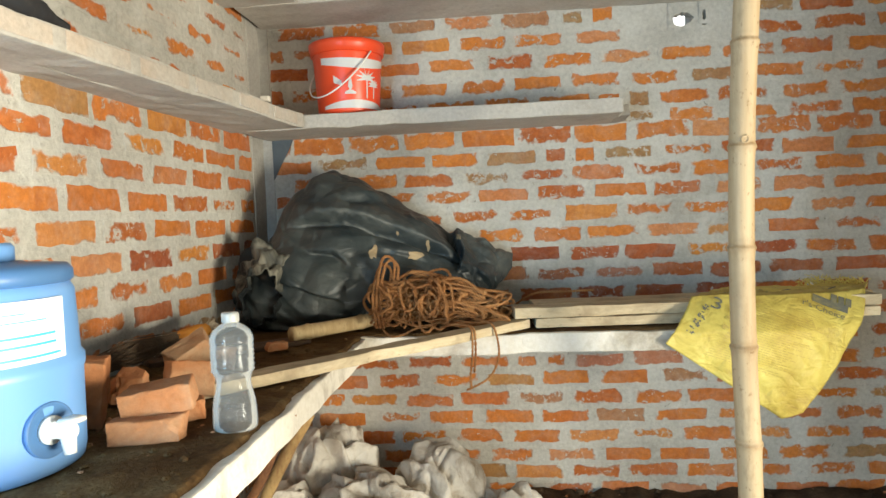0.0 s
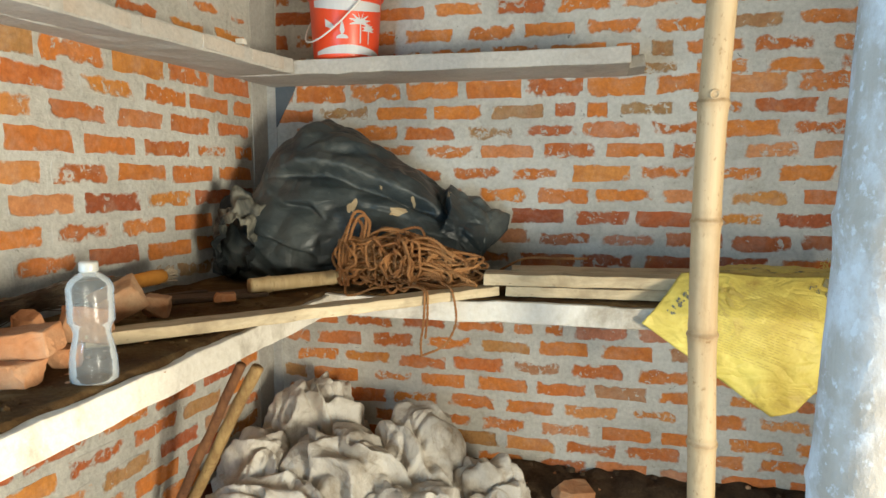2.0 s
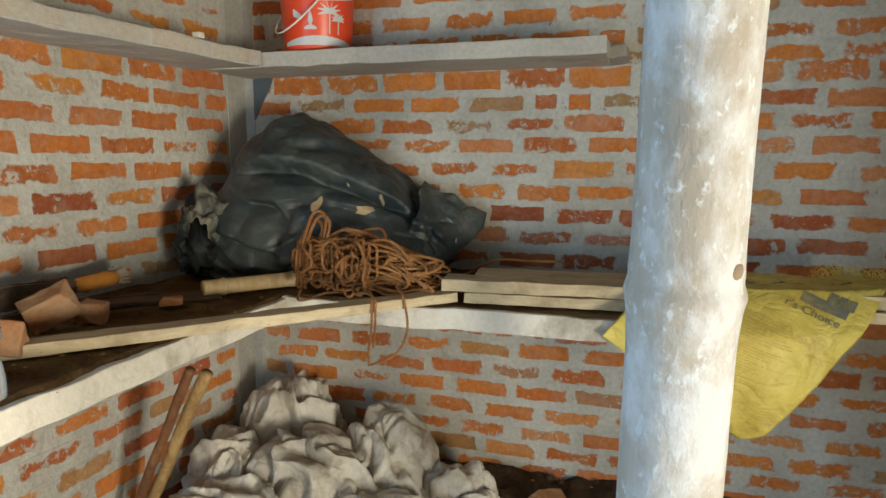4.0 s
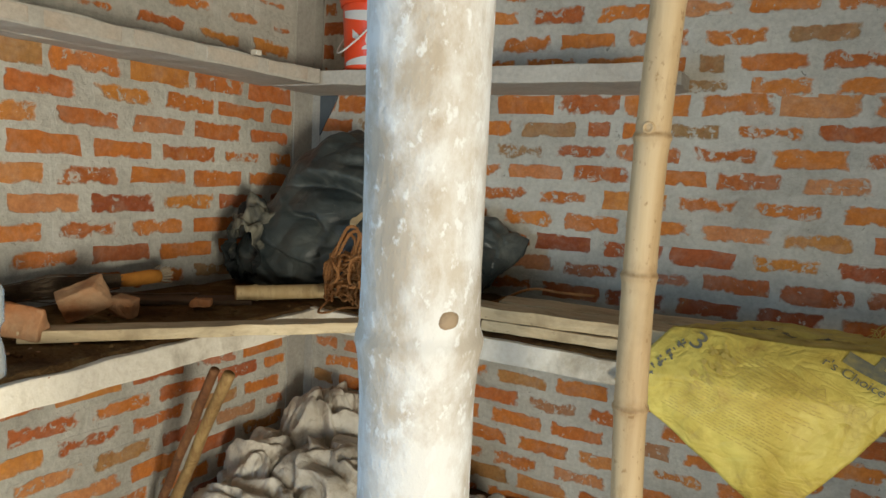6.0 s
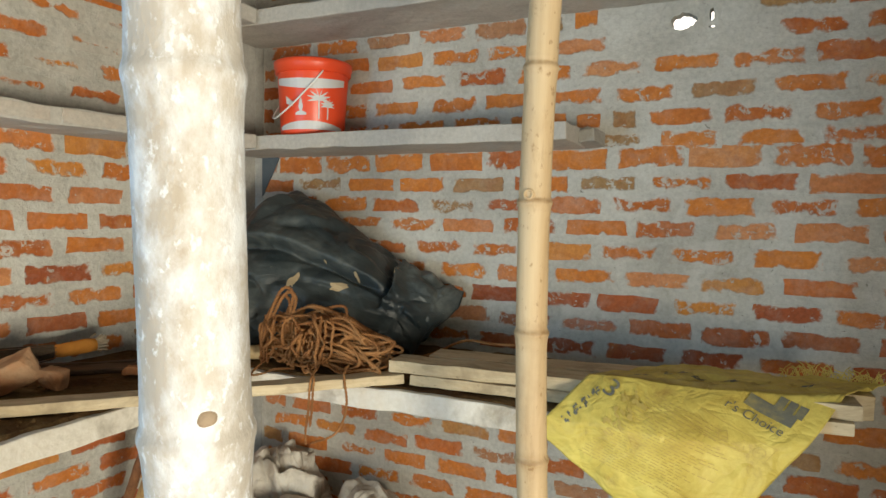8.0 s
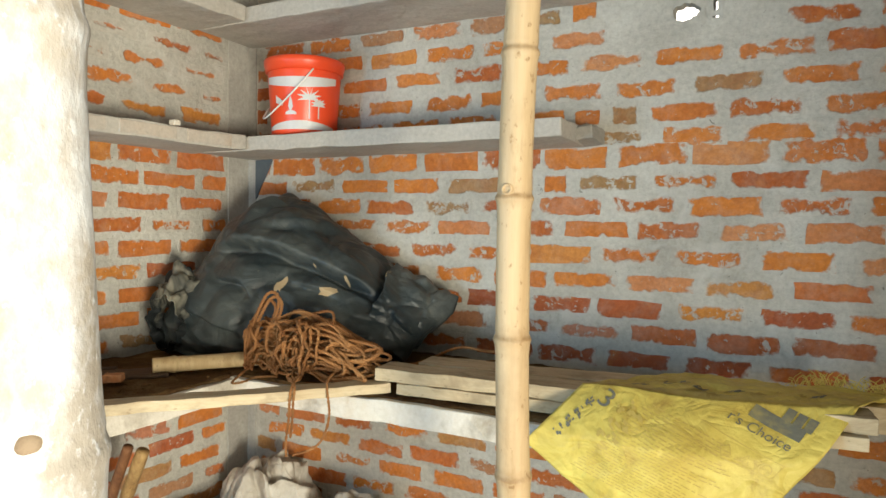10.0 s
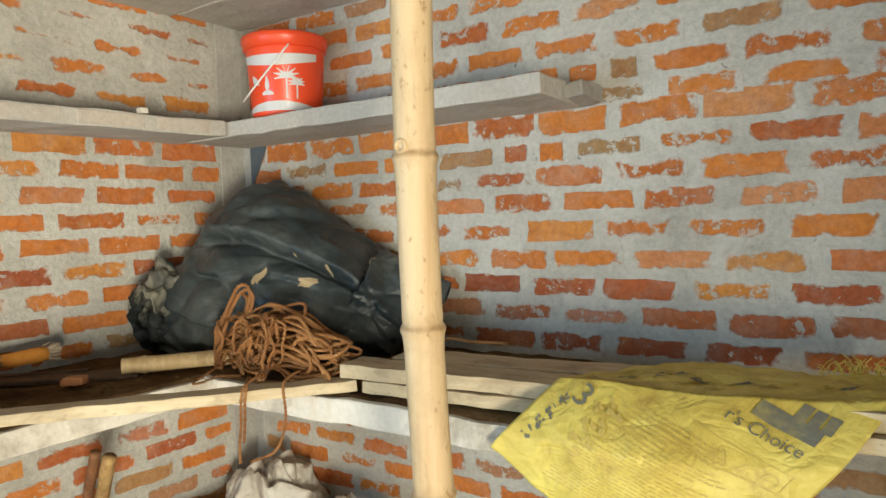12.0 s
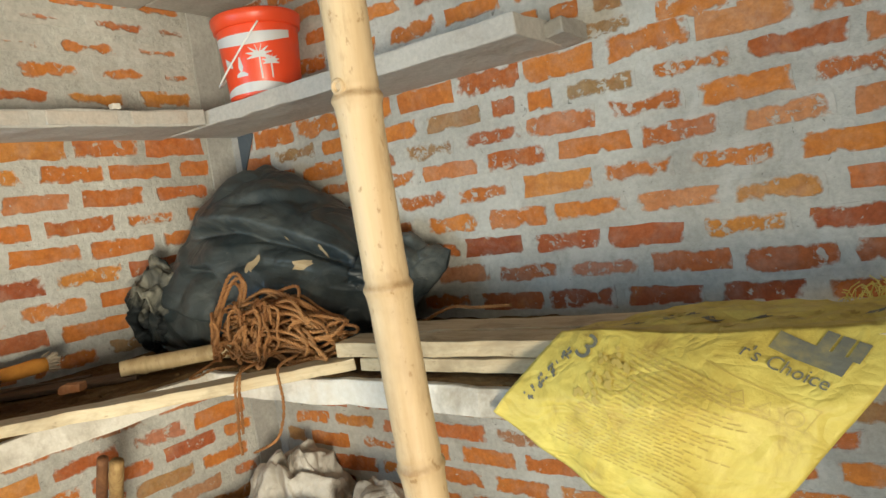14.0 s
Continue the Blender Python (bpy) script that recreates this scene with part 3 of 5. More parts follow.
def worktop():
    ob = thing("slab", "thick concrete corner slab with a lime-washed edge and brown dirt on top", "slab", kind="structure")
    bm = bmesh.new()
    rough_box(bm, (-0.83, 2.15, SLAB - 0.062), (1.18, BACK + 0.03, SLAB), 0.06, 0.006, 0.006, 2)
    part("back_run", bm, EDGE, ob)
    bm = bmesh.new()
    rough_box(bm, (-0.86, 0.35, SLAB - 0.064), (-0.27, 2.149, SLAB - 0.001), 0.03, 0.0035, 0.005, 6)
    part("side_run", bm, EDGE, ob)
    bm = bmesh.new()

    def dirt(x0, x1, y0, y1, seed):
        def fn(u, v):
            x, y = x0 + (x1 - x0) * u, y0 + (y1 - y0) * v
            n = noise.noise(Vector((x * 9, y * 9, seed))) + 0.5 * noise.noise(Vector((x * 31, y * 31, seed)))
            edge = min(u, 1 - u, v, 1 - v)
            return (x + 0.008 * n, y + 0.008 * n, SLAB + (0.008 + 0.006 * n if edge > 0.001 else -0.006))
        grid(bm, fn, int((x1 - x0) / 0.012), int((y1 - y0) / 0.012))
    dirt(-0.85, -0.283, 0.42, 2.17, 1)
    dirt(-0.82, 1.165, 2.163, 2.79, 2)
    part("dirt_layer", bm, SLAB_DIRT, ob, "brown dirt and dust", True)
    return ob


worktop()


# ---- on the slab ----
def board(name, a, b, width, z0, z1, label, mat=PLANK, group="", seed=0.0):
    """A sawn board whose front lower corner runs from a to b."""
    a, b = Vector(a), Vector(b)
    d = b - a
    bm = bmesh.new()
    rough_box(bm, (0, 0, 0), (d.length, width, z1 - z0), 0.03, 0.0035, 0.003, seed)
    ob = single(name, bm, mat, label, "plank", group)
    ob.matrix_world = pose(a.x, a.y, z0, 0, 0, math.degrees(math.atan2(d.y, d.x)))
    return ob


G = "planks on the slab"
board("plank", (-0.485, 1.355), (0.266, 2.190), 0.062, SLAB + 0.014, SLAB + 0.042, "narrow pale timber batten lying across the slab corner", group=G, seed=1)
board("plank", (0.285, 2.185), (1.40, 2.262), 0.11, SLAB + 0.013, SLAB + 0.044, "pale sawn timber plank on the slab", group=G, seed=2)
board("plank", (0.219, 2.180), (1.42, 2.288), 0.10, SLAB + 0.045, SLAB + 0.080, "pale sawn timber plank on top of another plank", group=G, seed=3)
board("plank", (0.285, 2.310), (1.46, 2.425), 0.115, SLAB + 0.014, SLAB + 0.078, "broad weathered timber plank lying behind the others", group=G, seed=4)


def bamboo(name, pts, radius, nodes, mat, label, category, sides=28, ridge=1.0):
    """A pole along control points with a swollen ring at each node (heights or distances along it)."""
    line = curve_points(pts, 90)
    dist = [0.0]
    for p, q in zip(line, line[1:]):
        dist.append(dist[-1] + (q - p).length)
    rad = []
    for s in dist:
        near = min((abs(s - n) for n in nodes), default=1.0)
        off = min((s - n for n in nodes), key=abs, default=1.0)
        r = radius * (1 + 0.085 * ridge * math.exp(-(near / 0.006) ** 2) - 0.05 * ridge * math.exp(-((off - 0.011) / 0.004) ** 2) + 0.06 * math.exp(-(near / 0.022) ** 2))
        rad.append(r * (1 + 0.012 * noise.noise(Vector((s * 9, 0, 0))) + 0.008 * noise.noise(Vector((s * 40, 3, 0)))))
    bm = bmesh.new()
    tube(bm, line, rad, sides)
    return single(name, bm, mat, label, category, smooth=True)


def resampled(pts, step):
    out = [Vector(pts[0])]
    for a, b in zip(pts, pts[1:]):
        a, b = Vector(a), Vector(b)
        n = max(1, round((b - a).length / step))
        out += [a.lerp(b, i / n) for i in range(1, n + 1)]
    return out


bamboo("bamboo_offcut", resampled([(-0.478, 2.02, SLAB + 0.041), (-0.285, 2.29, SLAB + 0.038)], 0.1), 0.0235, [0.062, 0.29], BAMBOO, "short thick piece of pale bamboo on the slab", "bamboo")


def crumple(p, scale):
    """Flat facets that meet in sharp ridges, 0 to 1."""
    d = noise.voronoi(p * scale + 0.35 * Vector(noise.noise_vector(p * scale * 0.6)))[0]
    return min(1.0, d[1] - d[0])


def overlap(line, x, z, wide):
    """A sheet that laps over itself along a line: swollen above it, falling in sharply below."""
    best, side, fade = 9.0, 1.0, 1.0
    for n, ((x0, z0), (x1, z1)) in enumerate(zip(line, line[1:])):
        dx, dz = x1 - x0, z1 - z0
        t = ((x - x0) * dx + (z - z0) * dz) / (dx * dx + dz * dz)
        k = max(0.0, min(1.0, t))
        d = math.hypot(x - x0 - k * dx, z - z0 - k * dz)
        if d < best:
            best, side = d, dx * (z - z0) - dz * (x - x0)
            at = (n + k) / (len(line) - 1)
            fade = min(1.0, 4.5 * at, 4.5 * (1 - at))
    if side > 0:
        return fade * 0.55 * math.exp(-best / (1.6 * wide))
    k = min(1.0, best / 0.022)
    return fade * (0.55 - 1.55 * k * k * (3 - 2 * k)) * math.exp(-max(0.0, best - 0.022) / wide)


def tarp_bundle():
    """A stuffed black polythene bundle, high by the corner, drawn out to a point along the wall."""
    ob = thing("tarp_bundle", "large black polythene bundle stuffed in the corner", "bundle")
    bm = bmesh.new()
    spine = curve_points([(-0.775, 2.34, 1.09), (-0.70, 2.41, 1.17), (-0.57, 2.48, 1.27), (-0.42, 2.51, 1.265), (-0.22, 2.54, 1.215), (-0.02, 2.575, 1.165), (0.12, 2.62, 1.155), (0.225, 2.69, 1.195)], 16)
    half = curve_points([(0.03, 0.07, 0), (0.14, 0.165, 0), (0.20, 0.285, 0), (0.215, 0.285, 0), (0.205, 0.225, 0), (0.165, 0.165, 0), (0.11, 0.125, 0), (0.008, 0.03, 0)], 16)
    nv = 220
    # folds that run down across the front, as lines of x and z
    creases = ((((-0.62, 1.395), (-0.50, 1.408), (-0.37, 1.400), (-0.22, 1.352), (-0.11, 1.308), (0.03, 1.245)), 0.062, 0.045),
               (((-0.40, 1.474), (-0.27, 1.464), (-0.12, 1.452)), 0.018, 0.050),
               (((-0.31, 1.345), (-0.24, 1.285), (-0.16, 1.268), (-0.07, 1.225)), 0.012, 0.035),
               (((-0.52, 1.290), (-0.42, 1.275), (-0.33, 1.205)), 0.024, 0.040),
               (((-0.06, 1.400), (0.0, 1.330), (0.03, 1.250), (0.02, 1.170)), 0.052, 0.035),
               (((-0.62, 1.20), (-0.50, 1.15), (-0.36, 1.10)), 0.020, 0.045))

    def fn(u, v):
        i = u * (len(spine) - 1)
        k = min(int(i), len(spine) - 2)
        c = spine[k].lerp(spine[k + 1], i - k)
        h = half[k].lerp(half[k + 1], i - k)
        a = 2 * math.pi * v
        d = Vector((0.0, math.cos(a), math.sin(a)))
        p = c + Vector((0.10 * d.z * h.y, d.y * h.x + 0.50 * d.z * h.y, d.z * h.y))
        fold = 0.030 * noise.noise(p * 2.6) + 0.010 * noise.noise(p * 6.5)
        tail = max(0.0, min(1.0, (p.x + 0.06) * 5))
        # stiff facets, fine on the body and deep where the sheet is gathered in the tail
        fold += 0.034 * (crumple(p, 4.6) - 0.5) + (0.012 + 0.040 * tail) * (crumple(p, 9.0) - 0.5) + 0.014 * tail * (crumple(p, 19.0) - 0.5)
        # slanting wrinkles that come and go over the sheet
        g = (p.z + 0.48 * p.x - 0.30 * (p.y - 2.5)) / 0.088 + 1.1 * noise.noise(p * 3.2) + 0.3 * noise.noise(p * 9.0)
        fold += 0.024 * (pleats(g, 1.3) - 0.4) * max(0.0, min(1.0, 0.55 + 1.6 * noise.noise(p * 3.0 + Vector((7, 0, 3)))))
        front = max(0.0, 0.35 - d.y)
        for line, deep, wide in creases:
            fold += deep * min(1.0, front * 1.6) * overlap(line, p.x + 0.03 * noise.noise(p * 5), p.z + 0.012 * noise.noise(p * 7), wide)
        fold *= min(1.0, 6 * u + 0.15, 6 * (1 - u) + 0.1)
        p = p + d * fold
        p.z = max(p.z, SLAB + 0.006 + 0.002 * math.sin(40 * p.x))
        p.y = min(p.y, BACK - 0.012)
        p.x = max(p.x, -0.82 + 0.05 * (p.y - BACK) + 0.012)
        return p
    grid(bm, fn, 300, nv)
    bmesh.ops.remove_doubles(bm, verts=bm.verts, dist=0.0005)
    part("bundle_body", bm, TARP, ob, "crumpled black polythene", True)
    # the gathered, dusty mouth of the bundle, an open ragged tube turned to the room
    bm = bmesh.new()
    axis, side, up = Vector((0.18, -0.93, -0.25)).normalized(), Vector((0.93, 0.18, 0)).normalized(), Vector((0.2, -0.25, 0.95)).normalized()

    def mouth(u, v):
        a = 2 * math.pi * v
        r = 0.150 - 0.080 * u + 0.05 * max(0, u - 0.7)
        w = 1 + 0.34 * (ridged(Vector((math.cos(a) * 1.25, math.sin(a) * 1.25, u * 2.0)), 2) - 0.8) + 0.12 * noise.noise(Vector((math.cos(a) * 5, math.sin(a) * 5, u * 4)))
        c = Vector((-0.670, 2.345, 1.165)) + axis * (0.15 * u)
        p = c + side * (0.72 * r * w * math.cos(a)) + up * (1.1 * r * w * math.sin(a))
        p.z = max(p.z, SLAB + 0.012)
        return p
    grid(bm, mouth, 34, 96)
    m = part("gathered_mouth", bm, TARP_GREY, ob, "dusty grey gathered mouth of the bundle", True)
    m.modifiers.new("thickness", "SOLIDIFY").thickness = 0.003
    return ob


bundle = tarp_bundle()


def mud_patches():
    from mathutils.bvhtree import BVHTree
    body = bundle.children[0]
    tree = BVHTree.FromPolygons([v.co for v in body.data.vertices], [p.vertices[:] for p in body.data.polygons])
    for n, (x, z, w, h) in enumerate(((-0.275, 1.262, 0.042, 0.050), (-0.135, 1.240, 0.080, 0.036), (-0.092, 1.275, 0.022, 0.050), (-0.20, 1.325, 0.012, 0.016), (0.02, 1.30, 0.03, 0.03))):
        bm = bmesh.new()
        vs = []
        for k in range(18):
            a = 2 * math.pi * k / 18
            r = 0.75 + 0.6 * noise.noise(Vector((math.cos(a) * 1.6, math.sin(a) * 1.6, n * 5)))
            for f in (1.0, 0.5):
                hit = tree.ray_cast(Vector((x + 0.5 * w * r * f * math.cos(a), 1.9, z + 0.5 * h * r * f * math.sin(a))), Vector((0, 1, 0)))
                vs.append(bm.verts.new(hit[0] + Vector((0, -0.0025, 0.001)) if hit[0] else (x, 2.4, z)))
        for k in range(18):
            a, b, c, d = vs[2 * k], vs[2 * k + 1], vs[(2 * k + 3) % 36], vs[(2 * k + 2) % 36]
            bm.faces.new((a, d, c, b))
        bm.faces.new([vs[2 * k + 1] for k in range(18)])
        part("mud_patch", bm, MUD, bundle, "dried tan mud")


mud_patches()


def rope_coil():
    ob = thing("rope", "loose coil of brown coir rope on the slab", "rope", (0, 0, 0))
    rnd = random.Random(5)
    bm = bmesh.new()

    def wander(p, k, i):
        return Vector(p) + 0.020 * Vector(noise.noise_vector(Vector((k * 3.1, i * 0.55, 2.0))))

    def deep(z):
        """The heap leans back: the higher a turn lies, the farther it is from the slab's edge."""
        return 2.160 + 0.55 * (z - 1.02) + rnd.uniform(0.0, 0.085)
    # long hanks swept to one side and doubled back in tight ends
    for k in range(26):
        z0, top = rnd.uniform(1.025, 1.13), rnd.uniform(1.06, 1.20)
        end, drop = rnd.uniform(0.06, 0.205), rnd.uniform(1.03, 1.125)
        if top > 1.14:
            drop = rnd.uniform(1.07, 1.13)
        x0, xm = rnd.uniform(-0.26, -0.17), rnd.uniform(-0.14, 0.0)
        y0, y1, y2 = deep(z0), deep(top), deep(drop)
        back = max(1.018, drop - rnd.uniform(0.012, 0.04))
        ctrl = [(x0, y0, z0), (0.6 * x0 + 0.4 * xm, 0.5 * (y0 + y1) - 0.015, 0.35 * z0 + 0.65 * top), (xm, y1, top), (0.45 * xm + 0.55 * end, 0.5 * (y1 + y2), 0.45 * top + 0.55 * drop + rnd.uniform(-0.01, 0.02)),
                (end - 0.015, y2, drop), (end + 0.006, y2 + rnd.uniform(-0.02, 0.02), 0.5 * (drop + back)), (end - 0.02, y2 - 0.012, back),
                (0.6 * end + 0.4 * xm, y2 - rnd.uniform(0.0, 0.03), max(1.018, back - rnd.uniform(-0.015, 0.02))), (xm - 0.06, y1 - rnd.uniform(0.02, 0.05), max(1.02, 0.6 * top + 0.4 * z0 - 0.035)),
                (x0 + rnd.uniform(-0.02, 0.06), y0 - 0.01, max(1.02, z0 + rnd.uniform(-0.03, 0.05)))]
        rope_line(bm, curve_points([wander(p, k, i) for i, p in enumerate(ctrl)], 6), rnd.uniform(0.0046, 0.0056))
    # upright curls that hang over the near end of the heap
    for k in range(18):
        cx, cz, rx, rz = rnd.uniform(-0.235, -0.02), rnd.uniform(1.075, 1.125), rnd.uniform(0.025, 0.06), rnd.uniform(0.04, 0.075)
        cy, turn, start = 2.175 + rnd.uniform(-0.015, 0.05), rnd.uniform(-0.7, 0.7), rnd.uniform(0, 6.3)
        pts = []
        for i in range(13):
            a = start + 5.4 * i / 12
            x, z = rx * math.cos(a), rz * math.sin(a)
            pts.append(wander((cx + x * math.cos(turn) + 0.4 * z * math.sin(turn), cy + x * math.sin(turn) + 0.35 * z, max(SLAB + 0.018, cz + z)), k + 50, i))
        rope_line(bm, curve_points(pts, 5), rnd.uniform(0.0046, 0.0056))
    # a few strands thrown straight across
    for k in range(7):
        z = 1.05 + 0.02 * k
        ctrl = [(-0.24, 2.18 + 0.5 * (z - 1.04), z + rnd.uniform(-0.01, 0.03)), (-0.10, 2.16 + 0.5 * (z - 1.04), z + rnd.uniform(-0.03, 0.03)), (0.03, 2.165 + 0.5 * (z - 1.04), z + rnd.uniform(-0.03, 0.02)), (0.12, 2.20, max(1.03, z - rnd.uniform(0.02, 0.06)))]
        rope_line(bm, curve_points([wander(p, k + 90, i) for i, p in enumerate(ctrl)], 8), 0.0052)
    part("coil", bm, ROPE, ob, smooth=True)
    bm = bmesh.new()
    for dx, top in ((0, 1.252), (0.012, 1.238), (-0.012, 1.225)):
        rope_line(bm, curve_points([(-0.225 + dx, 2.16, 1.02), (-0.238 + dx, 2.18, 1.12), (-0.225 + dx, 2.23, top - 0.02), (-0.205 + dx, 2.25, top), (-0.183 + dx, 2.25, top - 0.025), (-0.185 + dx, 2.23, 1.15), (-0.15 + dx, 2.20, 1.08)], 6), 0.0056)
    part("upright_loop", bm, ROPE, ob, smooth=True)
    for pts in (((0.02, 2.10, 1.04), (0.05, 2.05, 1.045), (0.080, 1.995, 1.042), (0.086, 1.978, 1.015), (0.083, 1.976, 0.95), (0.076, 1.975, 0.90), (0.078, 1.974, 0.86)),
                ((-0.02, 2.10, 1.03), (0.045, 2.035, 1.047), (0.088, 1.995, 1.040), (0.094, 1.982, 1.01), (0.093, 1.980, 0.96), (0.088, 1.978, 0.91)),
                ((-0.215, 2.15, 1.03), (-0.20, 2.10, 1.02), (-0.165, 2.03, 1.015), (-0.13, 2.03, 1.02), (-0.09, 2.05, 1.035), (-0.06, 2.10, 1.03)),
                ((0.08, 2.18, 1.04), (0.12, 2.10, 1.045), (0.148, 2.055, 1.035), (0.163, 2.045, 0.97), (0.155, 2.04, 0.92), (0.125, 2.035, 0.875), (0.06, 2.02, 0.845))):
        bm = bmesh.new()
        rope_line(bm, curve_points(pts, 8), 0.0038)
        part("loose_end", bm, ROPE, ob, smooth=True)
    bm = bmesh.new()
    rope_line(bm, curve_points([(0.10, 2.33, 1.02), (0.2, 2.47, 1.03), (0.30, 2.55, 1.075), (0.42, 2.50, 1.085), (0.52, 2.52, 1.085)], 8), 0.0048)
    part("loose_end", bm, ROPE, ob, smooth=True)
    return ob


rope_coil()


def behind(ob, face):
    """Gives a sheet its thickness on the side away from face."""
    side = sum(p.normal.dot(face) * p.area for p in ob.data.polygons)
    ob.modifiers.new("thickness", "SOLIDIFY").thickness = 0.003 if side > 0 else -0.003


def yellow_sack():
    """A flattened woven sack lying over the planks with its front hanging down."""
    ob = thing("sack", "flattened yellow woven plastic sack draped over the planks", "sack")
    corner = Vector((0.682, 2.138, 0.955))
    along, across, long = Vector((0.818, 0, -0.575)), Vector((0.647, 0, 0.763)), 0.455

    def reach(s):
        return (1.088 - corner.z + 0.575 * s) / 0.763

    def on_sack(s, t, lift=0.0):
        """A point s along the sack's lower hem and t up from it."""
        p = corner + along * s + across * t
        u = s / long
        k = max(0.0, min(1.0, (p.z - 0.985) / 0.103))
        past = max(0.0, p.x - 1.08)
        y = 2.136 + 0.40 * past * past / (past + 0.06) + 0.100 * k ** 1.3
        w = 0.006 + 0.010 * noise.noise(Vector((s * 9, t * 9, 1))) + 0.006 * ridged(Vector((s * 9 + t * 4, t * 12, 4)), 2) + 0.02 * math.sin(math.pi * min(1, t * 3)) * u
        return Vector((p.x, y - w * (1 - 0.6 * k) - 1.6 * lift - 0.002, p.z + 1.8 * lift * min(1.0, 3 * k) + 0.012 * k * noise.noise(Vector((s * 7, 5, 0)))))

    def flap(u, v, lift=0.0):
        s = long * u
        if v > 0.9:
            s -= 0.03 * max(0.0, (u - 0.9) / 0.1) * (v - 0.9) / 0.1
        return on_sack(s, (1 - v) * reach(s), lift)
    bm = bmesh.new()
    grid(bm, flap, 70, 50)
    front = part("front_flap", bm, YELLOW, ob, smooth=True)
    behind(front, Vector((0, -1, 0.4)))
    bl2, br2 = Vector((1.00, 2.50, 1.078)), Vector((1.50, 2.53, 1.074))

    def lying(u, v):
        a = flap(u, 0.0)
        b = bl2 * (1 - u) + br2 * u
        p = a.lerp(b, v)
        p.z += 0.006 + 0.008 * noise.noise(Vector((u * 5, v * 4, 7))) * min(1, v * 4) + 0.006 * ridged(Vector((u * 9, v * 4, 2)), 3) * min(1, v * 3) - 0.008
        p.z = max(p.z, 1.074)
        return p
    bm = bmesh.new()
    grid(bm, lying, 60, 34)
    top = part("lying_part", bm, YELLOW, ob, smooth=True)
    behind(top, Vector((0, 0, 1)))
    rnd = random.Random(3)
    bm = bmesh.new()
    for k in range(110):
        p = lying(rnd.uniform(0.5, 1.0), 1.0)
        q = p + Vector((rnd.uniform(-0.03, 0.03), rnd.uniform(0.005, 0.05), rnd.uniform(-0.003, 0.03)))
        tube(bm, [p, p.lerp(q, 0.5) + Vector((0, 0, 0.008)), q], 0.0012, 4)
    part("frayed_threads", bm, YELLOW, ob, "frayed yellow threads")

    def patch(name, s0, t0, s1, t1, mat, lift=0.0010, rise=0.22):
        bm = bmesh.new()
        grid(bm, lambda a, b: on_sack(s0 + (s1 - s0) * a, t0 + (t1 - t0) * b + rise * (s1 - s0) * a, lift), 10, 4)
        return part(name, bm, mat, ob)

    def lettering(text, s0, t0, width, height, mat):
        cu = bpy.data.curves.new("lettering", "FONT")
        cu.body, cu.size, cu.resolution_u = text, 1.0, 3
        tmp = new("lettering", cu)
        bpy.context.view_layer.update()
        me = bpy.data.meshes.new_from_object(tmp.evaluated_get(bpy.context.evaluated_depsgraph_get()))
        bpy.data.objects.remove(tmp)
        xs = max(v.co.x for v in me.vertices)
        for v in me.vertices:
            v.co = on_sack(s0 + width * v.co.x / xs, t0 + height * v.co.y + 0.22 * width * v.co.x / xs, 0.0014)
        me.materials.append(mat)
        q = new("lettering", me)
        q.parent = ob
    # the maker's mark as a plain band and blocks, then the line of words
    patch("printed_band", 0.300, 0.368, 0.405, 0.394, INK)
    for q in (0.352, 0.374, 0.396):
        patch("printed_mark", q, 0.402 + 0.22 * (q - 0.352), q + 0.018, 0.430 + 0.22 * (q - 0.352), INK)
    lettering("r's Choice", 0.272, 0.338, 0.128, 0.026, INK)
    lettering("3", 0.052, 0.170, 0.030, 0.052, INK)
    rnd = random.Random(9)
    bm = bmesh.new()
    for s, t in ((0.036, 0.150), (0.034, 0.124), (0.030, 0.096), (0.026, 0.068)):
        for k in range(9):
            a, b = s + rnd.uniform(0, 0.020), t + rnd.uniform(0, 0.018)
            w, h = rnd.uniform(0.003, 0.008), rnd.uniform(0.002, 0.007)
            grid(bm, lambda u, v: on_sack(a + w * u, b + h * v, 0.0010 + 0.0001 * k), 2, 2)
    tagged(part("stamped_marks", bm, INK, ob), "smudged dark stamped marks", kind="stuff")
    bm = bmesh.new()
    for k in range(26):
        a, b = 0.118 + 0.018 * math.sin(k * 0.9) + rnd.uniform(-0.006, 0.006), 0.118 + 0.0042 * k
        w, h = rnd.uniform(0.005, 0.016), rnd.uniform(0.004, 0.009)
        grid(bm, lambda u, v: on_sack(a + w * u, b + h * v, 0.0010 + 0.00004 * k), 2, 2)
    tagged(part("printed_figure", bm, INK_PALE, ob), "faded brown printed figure", kind="stuff")
    # rows of small print, each broken into words
    bm = bmesh.new()
    for k in range(27):
        t, a = 0.252 - 0.0078 * k, 0.148 - 0.004 * (k % 3) - 0.0012 * k
        end = 0.300 + 0.018 * (k % 4) - 0.05 * (k % 5 == 4)
        while a < end:
            w = rnd.uniform(0.006, 0.019)
            grid(bm, lambda u, v: on_sack(a + w * u, t + 0.0024 * v + 0.30 * (a + w * u - 0.148), 0.0010), 3, 1)
            a += w + rnd.uniform(0.003, 0.006)
    tagged(part("small_print", bm, INK_PALE, ob), "rows of faded small print", kind="stuff")
    patch("printed_rule", 0.180, 0.250, 0.412, 0.2514, INK_PALE)
    patch("printed_rule", 0.240, 0.303, 0.412, 0.3044, INK_PALE)
    patch("printed_rule", 0.411, 0.301, 0.4124, 0.342, INK_PALE)
